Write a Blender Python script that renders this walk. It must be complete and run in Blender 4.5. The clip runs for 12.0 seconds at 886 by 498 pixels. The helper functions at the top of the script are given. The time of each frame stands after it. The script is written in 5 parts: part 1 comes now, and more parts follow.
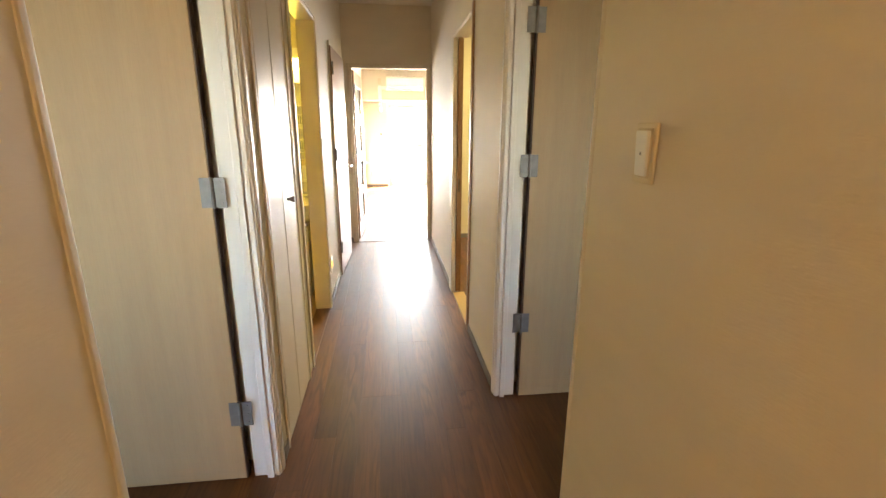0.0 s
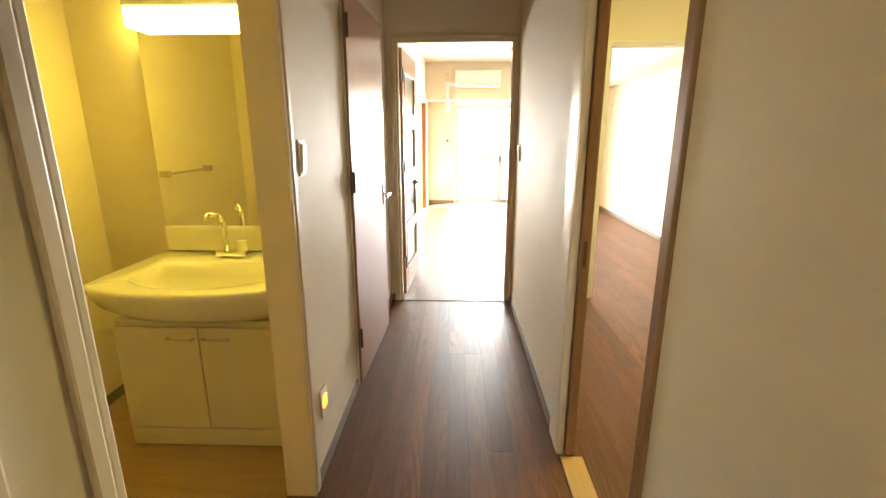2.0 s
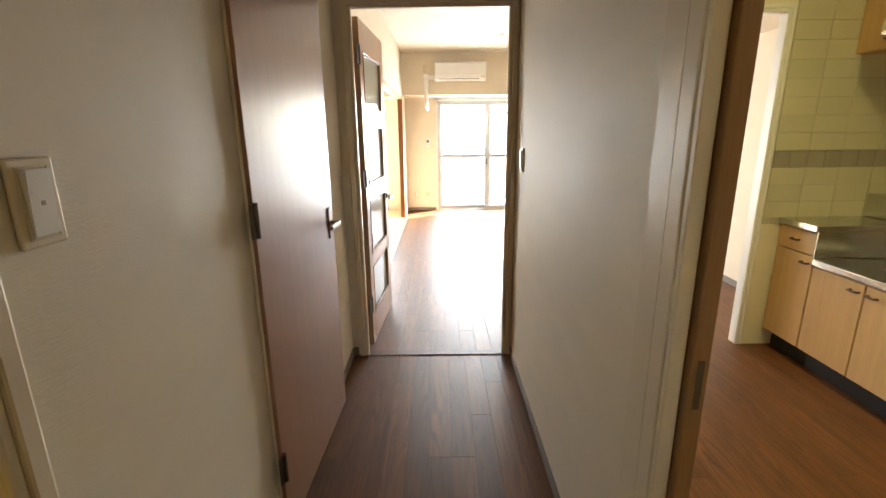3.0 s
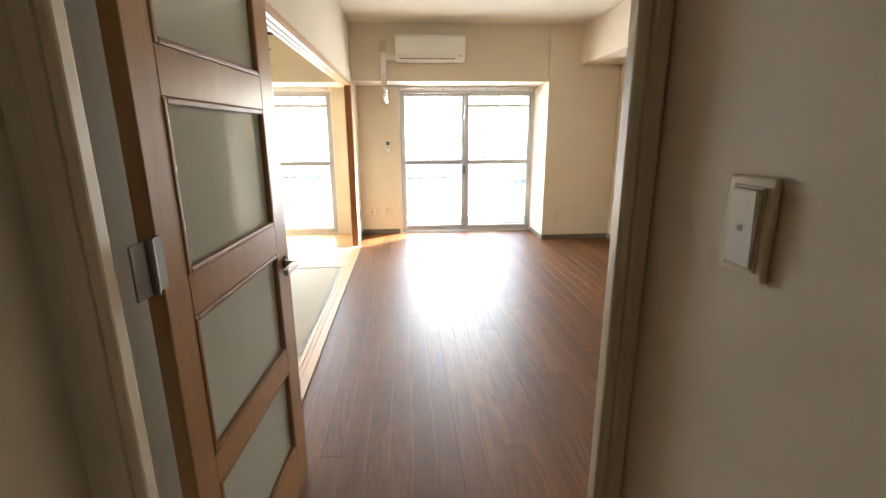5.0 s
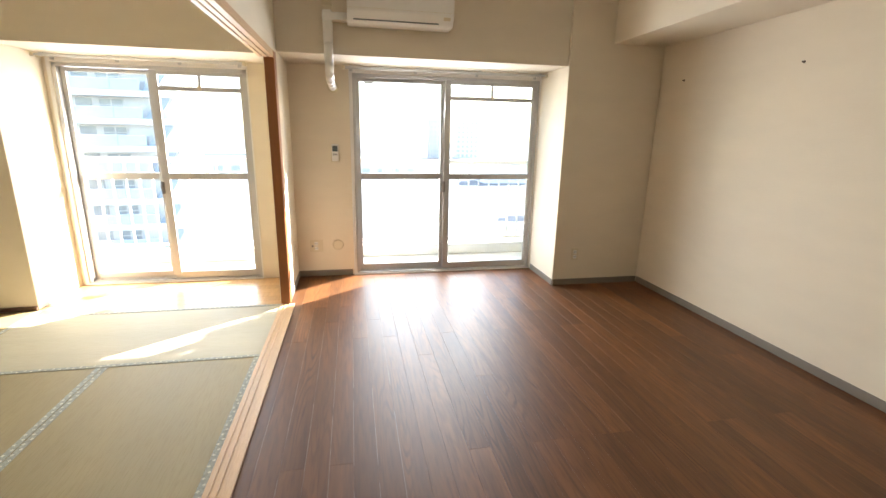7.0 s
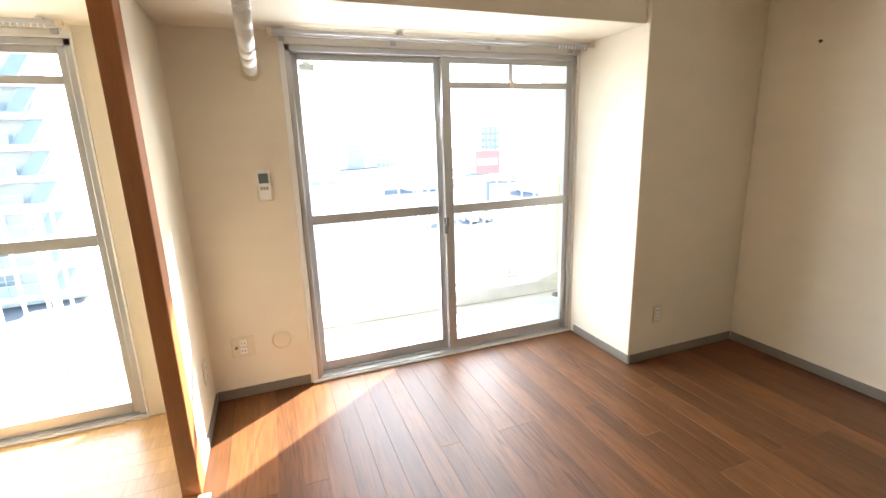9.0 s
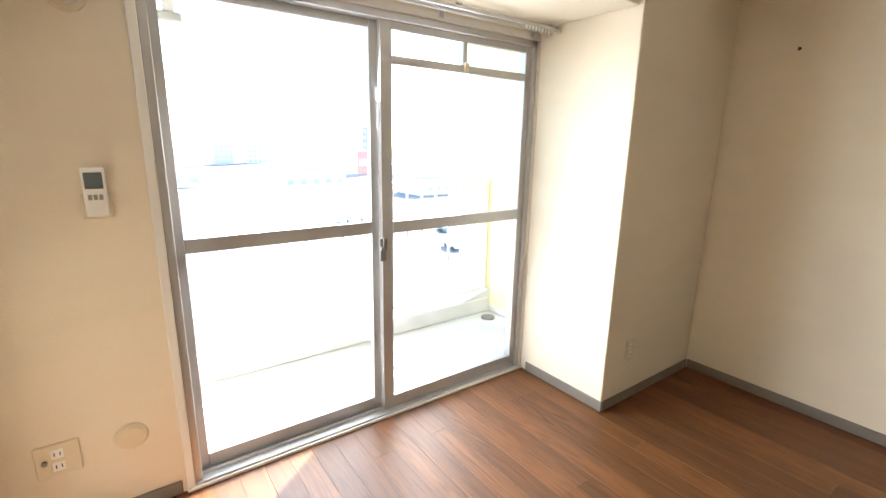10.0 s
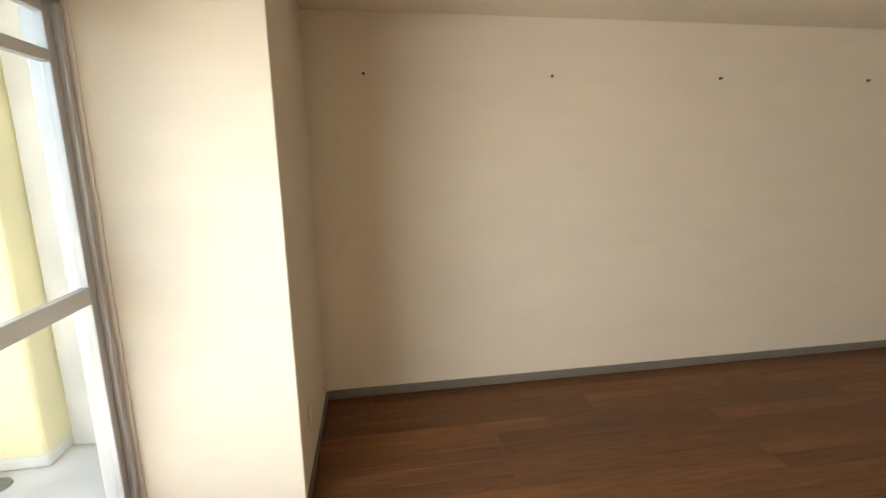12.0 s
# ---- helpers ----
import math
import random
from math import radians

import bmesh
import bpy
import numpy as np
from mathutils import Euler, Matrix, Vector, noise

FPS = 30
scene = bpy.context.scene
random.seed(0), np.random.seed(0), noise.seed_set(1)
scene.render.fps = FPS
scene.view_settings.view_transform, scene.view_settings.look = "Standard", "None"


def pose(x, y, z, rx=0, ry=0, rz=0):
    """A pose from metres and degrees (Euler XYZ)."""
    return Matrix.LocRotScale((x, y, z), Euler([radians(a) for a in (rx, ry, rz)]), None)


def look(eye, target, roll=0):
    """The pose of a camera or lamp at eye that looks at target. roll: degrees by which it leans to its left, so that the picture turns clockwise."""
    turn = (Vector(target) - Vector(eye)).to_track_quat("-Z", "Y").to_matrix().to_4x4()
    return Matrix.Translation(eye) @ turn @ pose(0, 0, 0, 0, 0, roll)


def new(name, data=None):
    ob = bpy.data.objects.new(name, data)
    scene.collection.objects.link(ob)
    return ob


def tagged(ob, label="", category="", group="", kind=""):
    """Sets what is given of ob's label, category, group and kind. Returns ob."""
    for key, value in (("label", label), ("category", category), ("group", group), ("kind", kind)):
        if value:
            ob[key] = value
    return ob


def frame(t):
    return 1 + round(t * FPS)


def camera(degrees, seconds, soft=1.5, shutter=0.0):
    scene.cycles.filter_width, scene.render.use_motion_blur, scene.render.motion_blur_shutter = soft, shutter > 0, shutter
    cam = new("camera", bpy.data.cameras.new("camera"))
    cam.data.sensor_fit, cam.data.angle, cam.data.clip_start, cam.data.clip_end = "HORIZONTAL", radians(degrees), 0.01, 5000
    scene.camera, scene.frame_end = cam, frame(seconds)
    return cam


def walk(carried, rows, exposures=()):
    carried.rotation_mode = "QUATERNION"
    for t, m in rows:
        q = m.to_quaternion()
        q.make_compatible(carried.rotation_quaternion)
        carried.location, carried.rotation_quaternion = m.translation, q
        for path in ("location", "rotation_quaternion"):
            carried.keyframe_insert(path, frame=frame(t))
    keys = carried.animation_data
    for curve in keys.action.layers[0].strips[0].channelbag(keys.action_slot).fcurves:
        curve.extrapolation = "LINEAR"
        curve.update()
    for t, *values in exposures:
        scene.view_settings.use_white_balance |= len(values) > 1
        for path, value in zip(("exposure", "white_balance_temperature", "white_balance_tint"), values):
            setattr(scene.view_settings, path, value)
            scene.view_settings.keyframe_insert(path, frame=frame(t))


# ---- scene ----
cam = camera(88.7, 12.0)
PATH = [
    (0, (0.197, 0.624, 1.359), (0.435, 2.541, 0.842), 0.3),
    (0.5, (0.222, 1.116, 1.354), (0.327, 3.036, 0.804), 1.1),
    (1, (0.25, 1.579, 1.359), (0.21, 3.523, 0.894), -0.6),
    (1.5, (0.279, 2.053, 1.367), (0.157, 3.999, 0.921), -1.4),
    (2, (0.275, 2.533, 1.365), (0.218, 4.469, 0.866), 0.0),
    (2.5, (0.292, 3.003, 1.364), (0.333, 4.935, 0.846), 0.5),
    (3, (0.298, 3.485, 1.369), (0.308, 5.42, 0.867), -0.6),
    (5, (0.318, 5.37, 1.333), (0.475, 7.301, 0.838), -0.3),
    (5.5, (0.288, 5.805, 1.330), (0.486, 7.738, 0.858), -0.4),
    (6, (0.279, 6.28, 1.336), (0.536, 8.212, 0.886), -1.0),
    (6.5, (0.259, 6.739, 1.354), (0.576, 8.658, 0.887), 0.4),
    (7, (0.252, 7.201, 1.354), (0.632, 9.102, 0.862), 1.1),
    (9, (0.121, 8.981, 1.364), (0.806, 10.802, 0.901), -1.9),
    (9.5, (0.161, 9.369, 1.364), (1.036, 11.101, 0.879), -1.5),
    (10, (0.15, 9.753, 1.343), (1.293, 11.329, 0.882), 1.1),
    (10.5, (0.199, 10.066, 1.343), (1.676, 11.334, 0.877), -1.5),
    (11, (0.296, 10.295, 1.343), (2.018, 11.160, 0.811), -3.2),
    (11.5, (0.362, 10.515, 1.347), (2.279, 10.815, 0.851), -1.8),
    (12, (0.405, 10.660, 1.362), (2.342, 10.351, 0.98), -0.9),
]
# seconds, stops, kelvin, tint
EXPOSURES = [(0, 5.5, 6900, 10), (1, 5.5, 7200, 10), (1.5, 5.4, 7150, 10), (2, 5.15, 7100, 10), (2.5, 4.57, 6800, 10), (3, 4.3, 6650, 10), (4, 3.95, 6600, 10), (5, 3.42, 6500, 10), (5.5, 3.2, 6500, 10), (6, 2.88, 6500, 10), (7, 2.82, 6500, 10), (9, 2.98, 6250, 10), (10.5, 2.93, 6350, 10), (11, 2.75, 6450, 10), (11.5, 2.65, 6500, 10), (12, 2.57, 6650, 10)]
walk(cam, [(t, look(eye, target, roll)) for t, eye, target, roll in PATH], EXPOSURES)

# ---- world and light ----
SUN_TRAVEL = Vector((-0.794, -0.608, 0.0)).normalized()
SUN_ELEV = radians(30)
world = bpy.data.worlds.new("world")
scene.world = world
world.use_nodes = True
wn = world.node_tree
sky = wn.nodes.new("ShaderNodeTexSky")
sky.sky_type = "NISHITA"
sky.sun_disc = False
sky.sun_elevation = SUN_ELEV
sky.sun_rotation = math.atan2(-SUN_TRAVEL.x, -SUN_TRAVEL.y)
wn.links.new(sky.outputs[0], wn.nodes["Background"].inputs["Color"])
wn.nodes["Background"].inputs["Strength"].default_value = 0.15

sun_data = bpy.data.lights.new("sun", "SUN")
sun_data.energy, sun_data.angle, sun_data.color = 5.0, radians(0.5), (1.0, 0.96, 0.90)
sun_ob = new("sun", sun_data)
d = Vector((SUN_TRAVEL.x * math.cos(SUN_ELEV), SUN_TRAVEL.y * math.cos(SUN_ELEV), -math.sin(SUN_ELEV)))
sun_ob.matrix_world = look((8, 20, 12), Vector((8, 20, 12)) + d)


def area_lamp(name, eye, target, sx, sy, watts, color, spread=math.pi):
    data = bpy.data.lights.new(name, "AREA")
    data.spread = spread
    data.shape, data.size, data.size_y, data.energy, data.color = "RECTANGLE", sx, sy, watts, color
    ob = new(name, data)
    ob.matrix_world = look(eye, target)
    return ob


DAY = (0.94, 0.965, 1.0)
area_lamp("daylight_living", (1.00, 11.68, 1.0), (1.00, 6.0, 0.1), 1.30, 1.70, 8.6, DAY, radians(145))
area_lamp("daylight_tatami", (-1.34, 11.68, 1.0), (-1.34, 6.0, 0.3), 1.3, 1.70, 5.6, DAY, radians(150))
area_lamp("daylight_room_right", (1.85, -1.10, 1.5), (1.6, 3.0, 1.0), 0.7, 1.0, 0.05, (1.0, 0.80, 0.54))
area_lamp("daylight_room_left", (-1.9, -1.10, 1.5), (-1.3, 3.0, 1.0), 0.9, 1.1, 0.10, (1.0, 0.80, 0.54))


# ---- materials ----
def material(name, color, rough=0.5, metal=0.0, var=0.08, scale=6.0, bump=0.0, bump_scale=60.0, stretch=(1, 1, 1),
             spec=0.5, coat=0.0, island=0.0, grain=0.0, grain_color=(0.1, 0.05, 0.02), emit=0.0, trans=0.0, ior=1.45, rings=0.0):
    """A surface with stains at one scale, grain at another, relief and gloss that varies."""
    m = bpy.data.materials.new(name)
    m.use_nodes = True
    nt = m.node_tree
    nd, lk = nt.nodes, nt.links
    b = nd["Principled BSDF"]
    tc = nd.new("ShaderNodeTexCoord")
    mp = nd.new("ShaderNodeMapping")
    mp.inputs["Scale"].default_value = stretch
    lk.new(tc.outputs["Object"], mp.inputs["Vector"])
    vec = mp.outputs["Vector"]
    if island:
        oi = nd.new("ShaderNodeObjectInfo")
        add = nd.new("ShaderNodeVectorMath")
        add.operation = "ADD"
        mul = nd.new("ShaderNodeMath")
        mul.operation = "MULTIPLY"
        mul.inputs[1].default_value = 37.0
        lk.new(oi.outputs["Random"], mul.inputs[0])
        lk.new(vec, add.inputs[0])
        lk.new(mul.outputs[0], add.inputs[1])
        vec = add.outputs[0]
    n1 = nd.new("ShaderNodeTexNoise")
    n1.inputs["Scale"].default_value, n1.inputs["Detail"].default_value = scale, 5.0
    lk.new(vec, n1.inputs["Vector"])
    ramp = nd.new("ShaderNodeMapRange")
    ramp.inputs["From Min"].default_value, ramp.inputs["From Max"].default_value = 0.3, 0.7
    ramp.inputs["To Min"].default_value, ramp.inputs["To Max"].default_value = 1 - var, 1 + var
    lk.new(n1.outputs["Fac"], ramp.inputs["Value"])
    mulc = nd.new("ShaderNodeVectorMath")
    mulc.operation = "SCALE"
    mulc.inputs[0].default_value = color[:3]
    lk.new(ramp.outputs[0], mulc.inputs["Scale"])
    col = mulc.outputs[0]
    n2 = nd.new("ShaderNodeTexNoise")
    n2.inputs["Scale"].default_value, n2.inputs["Detail"].default_value = bump_scale, 4.0
    lk.new(vec, n2.inputs["Vector"])
    if grain:
        gr = nd.new("ShaderNodeMapRange")
        gr.inputs["From Min"].default_value, gr.inputs["From Max"].default_value = 0.46, 0.66
        gr.inputs["To Max"].default_value = grain
        lk.new(n2.outputs["Fac"], gr.inputs["Value"])
        mix = nd.new("ShaderNodeMix")
        mix.data_type = "RGBA"
        mix.inputs["B"].default_value = (*grain_color, 1)
        lk.new(gr.outputs[0], mix.inputs["Factor"])
        lk.new(col, mix.inputs["A"])
        col = mix.outputs["Result"]
    if rings:
        # cathedral figure: contour lines of a long soft noise, strong in patches only
        nf = nd.new("ShaderNodeTexNoise")
        nf.inputs["Scale"].default_value, nf.inputs["Detail"].default_value = 1.7, 1.5
        lk.new(vec, nf.inputs["Vector"])
        many = nd.new("ShaderNodeMath")
        many.operation = "MULTIPLY"
        many.inputs[1].default_value = 95.0
        lk.new(nf.outputs["Fac"], many.inputs[0])
        wave = nd.new("ShaderNodeMath")
        wave.operation = "SINE"
        lk.new(many.outputs[0], wave.inputs[0])
        line = nd.new("ShaderNodeMapRange")
        line.inputs["From Min"].default_value, line.inputs["From Max"].default_value = 0.1, 1.0
        lk.new(wave.outputs[0], line.inputs["Value"])
        patch = nd.new("ShaderNodeMapRange")
        patch.inputs["From Min"].default_value, patch.inputs["From Max"].default_value = 0.50, 0.70
        patch.inputs["To Min"].default_value, patch.inputs["To Max"].default_value = rings * 0.12, rings
        lk.new(n1.outputs["Fac"], patch.inputs["Value"])
        wr = nd.new("ShaderNodeMath")
        wr.operation = "MULTIPLY"
        lk.new(line.outputs[0], wr.inputs[0])
        lk.new(patch.outputs[0], wr.inputs[1])
        mix2 = nd.new("ShaderNodeMix")
        mix2.data_type = "RGBA"
        mix2.inputs["B"].default_value = (*grain_color, 1)
        lk.new(wr.outputs[0], mix2.inputs["Factor"])
        lk.new(col, mix2.inputs["A"])
        col = mix2.outputs["Result"]
    if island:
        hs = nd.new("ShaderNodeHueSaturation")
        mr = nd.new("ShaderNodeMapRange")
        mr.inputs["To Min"].default_value, mr.inputs["To Max"].default_value = 1 - island, 1 + island
        lk.new(oi.outputs["Random"], mr.inputs["Value"])
        lk.new(mr.outputs[0], hs.inputs["Value"])
        lk.new(col, hs.inputs["Color"])
        col = hs.outputs["Color"]
    lk.new(col, b.inputs["Base Color"])
    rr = nd.new("ShaderNodeMapRange")
    rr.inputs["To Min"].default_value, rr.inputs["To Max"].default_value = max(0.02, rough * 0.85), min(1, rough * 1.15)
    lk.new(n1.outputs["Fac"], rr.inputs["Value"])
    lk.new(rr.outputs[0], b.inputs["Roughness"])
    b.inputs["Metallic"].default_value = metal
    b.inputs["Specular IOR Level"].default_value = spec
    b.inputs["Coat Weight"].default_value = coat
    b.inputs["Coat Roughness"].default_value = 0.12 if rough < 0.4 else 0.30
    b.inputs["IOR"].default_value = ior
    b.inputs["Transmission Weight"].default_value = trans
    if bump:
        bp = nd.new("ShaderNodeBump")
        bp.inputs["Strength"].default_value, bp.inputs["Distance"].default_value = min(1.0, bump), 0.002
        lk.new(n2.outputs["Fac"], bp.inputs["Height"])
        lk.new(bp.outputs[0], b.inputs["Normal"])
    if emit:
        lk.new(col, b.inputs["Emission Color"])
        b.inputs["Emission Strength"].default_value = emit
    return m


M = dict(
    wallpaper=material("wallpaper", (0.77, 0.69, 0.555), 0.75, var=0.025, scale=2.5, bump=0.5, bump_scale=70, stretch=(1, 1, 3), spec=0.35),
    wall_gloss=material("wall_gloss", (0.74, 0.67, 0.55), 0.60, var=0.03, scale=2.5, bump=0.3, bump_scale=55, stretch=(1, 1, 4), spec=0.35),
    ceiling=material("ceiling_paper", (0.80, 0.76, 0.66), 0.8, var=0.02, scale=2, bump=0.3, bump_scale=90, spec=0.3),
    plank=material("plank_wood", (0.154, 0.061, 0.0195), 0.44, var=0.26, scale=3.0, bump=0.06, bump_scale=16, stretch=(5, 0.4, 5),
                   spec=0.44, island=0.22, grain=0.42, grain_color=(0.055, 0.022, 0.009), rings=0.70),
    plank_light=material("plank_light", (0.50, 0.30, 0.13), 0.3, var=0.14, scale=4, bump=0.05, bump_scale=26, stretch=(0.6, 9, 9),
                         island=0.1, grain=0.3, grain_color=(0.34, 0.17, 0.06)),
    wash_floor=material("wash_vinyl", (0.52, 0.36, 0.19), 0.4, var=0.10, scale=3, bump=0.04, bump_scale=20, stretch=(0.7, 8, 8), grain=0.2, grain_color=(0.4, 0.24, 0.1)),
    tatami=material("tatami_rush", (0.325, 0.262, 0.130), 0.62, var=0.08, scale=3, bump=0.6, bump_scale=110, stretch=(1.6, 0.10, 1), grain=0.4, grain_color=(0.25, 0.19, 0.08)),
    # crosswise rush: its grazing sheen is put into a paler base colour
    tatami_x_sheen=material("tatami_rush_cross", (0.47, 0.425, 0.29), 0.62, var=0.08, scale=3, bump=0.5, bump_scale=110, stretch=(0.10, 1.6, 1), grain=0.3, grain_color=(0.36, 0.31, 0.19)),
    border=material("tatami_border", (0.34, 0.35, 0.29), 0.8, var=0.2, scale=90, bump=0.4, bump_scale=150),
    border_mark=material("tatami_border_mark", (0.62, 0.60, 0.48), 0.8, var=0.2, scale=90),
    white_paint=material("white_paint", (0.78, 0.76, 0.73), 0.35, var=0.03, scale=4, bump=0.04, bump_scale=40),
    beige_paint=material("beige_paint", (0.70, 0.62, 0.49), 0.4, var=0.03, scale=4, bump=0.05, bump_scale=40),
    leaf_pale=material("door_pale", (0.50, 0.345, 0.185), 0.5, var=0.05, scale=3, bump=0.12, bump_scale=30, stretch=(8, 8, 0.5), grain=0.16, grain_color=(0.40, 0.26, 0.13)),
    closet=material("closet_panel", (0.62, 0.51, 0.34), 0.38, var=0.03, scale=3, bump=0.05, bump_scale=30, stretch=(8, 8, 0.5), grain=0.08, grain_color=(0.52, 0.42, 0.27)),
    # pale tone for light caught on the plank edges
    glint=material("joint_filler", (0.27, 0.19, 0.13), 0.6, var=0.3, scale=14),
    joint=material("joint_dust", (0.12, 0.06, 0.028), 0.8, var=0.35, scale=9),
    leaf_dark=material("door_edge_dark", (0.07, 0.035, 0.02), 0.5, var=0.1, scale=6),
    door_brown=material("door_brown", (0.32, 0.17, 0.10), 0.33, var=0.08, scale=3, bump=0.06, bump_scale=30, stretch=(8, 8, 0.4), grain=0.25, grain_color=(0.22, 0.105, 0.06)),
    door_glazed=material("door_glazed_wood", (0.37, 0.21, 0.10), 0.34, var=0.08, scale=3, bump=0.06, bump_scale=30, stretch=(8, 8, 0.4), grain=0.28, grain_color=(0.24, 0.11, 0.045)),
    slide_brown=material("sliding_door_wood", (0.27, 0.14, 0.06), 0.4, var=0.08, scale=3, bump=0.06, bump_scale=30, stretch=(8, 8, 0.4), grain=0.28, grain_color=(0.17, 0.08, 0.03)),
    cedar=material("cedar_rail", (0.62, 0.41, 0.22), 0.45, var=0.08, scale=4, bump=0.1, bump_scale=40, stretch=(9, 0.5, 9), grain=0.3, grain_color=(0.43, 0.24, 0.10)),
    post=material("post_wood", (0.30, 0.11, 0.034), 0.4, var=0.1, scale=4, bump=0.1, bump_scale=40, stretch=(9, 9, 0.5), grain=0.3, grain_color=(0.18, 0.06, 0.018)),
    trim_dark=material("trim_dark", (0.11, 0.055, 0.03), 0.5, var=0.12, scale=6),
    sill_light=material("threshold_light", (0.62, 0.42, 0.18), 0.4, var=0.08, scale=4, bump=0.06, bump_scale=40, stretch=(9, 0.6, 9), grain=0.2, grain_color=(0.48, 0.29, 0.1)),
    baseboard=material("baseboard_vinyl", (0.20, 0.175, 0.145), 0.5, var=0.06, scale=5),
    alu=material("aluminium", (0.52, 0.52, 0.52), 0.40, metal=0.55, var=0.04, scale=8, bump=0.02, bump_scale=80),
    steel=material("stainless", (0.62, 0.62, 0.60), 0.22, metal=1.0, var=0.05, scale=5, bump=0.03, bump_scale=60, stretch=(1, 20, 1)),
    chrome=material("chrome", (0.75, 0.75, 0.74), 0.09, metal=1.0, var=0.03, scale=10),
    hinge=material("hinge_steel", (0.22, 0.215, 0.21), 0.5, metal=0.6, var=0.12, scale=30),
    lever_steel=material("lever_steel", (0.55, 0.53, 0.50), 0.33, metal=0.9, var=0.06, scale=20),
    bronze=material("bronze_handle", (0.12, 0.09, 0.065), 0.35, metal=0.8, var=0.1, scale=20),
    plastic=material("white_plastic", (0.84, 0.83, 0.79), 0.35, var=0.02, scale=6),
    plastic_old=material("yellowed_plastic", (0.70, 0.62, 0.46), 0.4, var=0.03, scale=6),
    plastic_grey=material("grey_plastic", (0.30, 0.30, 0.29), 0.4, var=0.04, scale=6),
    ceramic=material("basin_ceramic", (0.80, 0.77, 0.68), 0.14, var=0.015, scale=3, coat=0.3),
    cabinet_white=material("cabinet_white", (0.70, 0.64, 0.52), 0.4, var=0.03, scale=3, bump=0.03, bump_scale=40),
    birch=material("birch_door", (0.58, 0.37, 0.17), 0.38, var=0.07, scale=3, bump=0.05, bump_scale=30, stretch=(8, 8, 0.5), grain=0.2, grain_color=(0.46, 0.27, 0.11)),
    kick=material("kick_dark", (0.02, 0.02, 0.022), 0.45, var=0.1, scale=5),
    tile=material("tile_cream", (0.54, 0.50, 0.37), 0.12, var=0.04, scale=5, island=0.05, coat=0.3),
    tile_band=material("tile_taupe", (0.33, 0.29, 0.235), 0.14, var=0.08, scale=9, island=0.1, coat=0.3),
    grout=material("grout", (0.50, 0.46, 0.35), 0.85, var=0.08, scale=30),
    hood=material("hood_enamel", (0.70, 0.66, 0.52), 0.3, var=0.03, scale=4),
    mirror=material("mirror", (0.86, 0.86, 0.84), 0.02, metal=1.0, var=0.0, scale=1),
    lamp_glow=material("lamp_glow", (1.0, 0.80, 0.15), 0.4, var=0.0, scale=1, emit=0.65),
    night_glow=material("night_glow", (1.0, 0.42, 0.06), 0.4, var=0.0, scale=1, emit=0.085),
    yellow=material("yellow_plaster", (0.86, 0.78, 0.48), 0.8, var=0.06, scale=3, bump=0.3, bump_scale=60),
    concrete=material("balcony_concrete", (0.70, 0.69, 0.66), 0.8, var=0.12, scale=4, bump=0.3, bump_scale=50),
    rail_white=material("rail_white", (0.88, 0.86, 0.81), 0.45, var=0.04, scale=5),
    facade=material("facade", (0.76, 0.75, 0.74), 0.8, var=0.06, scale=0.4),
    facade_grey=material("facade_grey", (0.28, 0.30, 0.33), 0.8, var=0.08, scale=0.3),
    # far brick and glass are paled: haze is put into their base colours
    facade_brick=material("facade_brick", (0.58, 0.51, 0.48), 0.8, var=0.08, scale=0.3),
    glass_hazed=material("far_window", (0.50, 0.51, 0.53), 0.1, var=0.1, scale=0.5),
    glass_near=material("block_window", (0.42, 0.44, 0.46), 0.1, var=0.1, scale=0.5),
    panel_blue=material("balcony_panel", (0.50, 0.60, 0.63), 0.3, var=0.06, scale=0.5),
    screen=material("balcony_screen", (0.36, 0.41, 0.46), 0.5, var=0.06, scale=0.5),
    sign_red=material("sign_red", (0.68, 0.26, 0.23), 0.5, var=0.05, scale=0.5),
    asphalt=material("asphalt", (0.20, 0.20, 0.20), 0.9, var=0.15, scale=0.2),
    roof_grey=material("roof_grey", (0.45, 0.46, 0.47), 0.7, var=0.1, scale=0.3),
    black=material("black_mark", (0.02, 0.02, 0.02), 0.5, var=0.0, scale=1),
    car_teal=material("car_teal", (0.10, 0.24, 0.28), 0.3, var=0.04, scale=2, coat=0.5),
    hedge=material("hedge_leaf", (0.05, 0.06, 0.05), 0.7, var=0.3, scale=2.0),
    lcd=material("lcd_grey", (0.14, 0.17, 0.18), 0.2, var=0.02, scale=6),
)


def glass_material(name, tint):
    m = bpy.data.materials.new(name)
    m.use_nodes = True
    nt = m.node_tree
    nd, lk = nt.nodes, nt.links
    t = nd.new("ShaderNodeBsdfTransparent")
    t.inputs["Color"].default_value = (*tint, 1)
    g = nd.new("ShaderNodeBsdfGlossy")
    g.inputs["Roughness"].default_value = 0.02
    lw = nd.new("ShaderNodeLayerWeight")
    f = nd.new("ShaderNodeMath")
    f.operation = "POWER"
    f.inputs[1].default_value = 4.0
    f2 = nd.new("ShaderNodeMath")
    f2.operation = "MULTIPLY_ADD"
    f2.inputs[1].default_value, f2.inputs[2].default_value = 0.5, 0.03
    lk.new(lw.outputs["Facing"], f.inputs[0])
    lk.new(f.outputs[0], f2.inputs[0])
    mx = nd.new("ShaderNodeMixShader")
    lk.new(f2.outputs[0], mx.inputs[0])
    lk.new(t.outputs[0], mx.inputs[1])
    lk.new(g.outputs[0], mx.inputs[2])
    lk.new(mx.outputs[0], nd["Material Output"].inputs["Surface"])
    return m


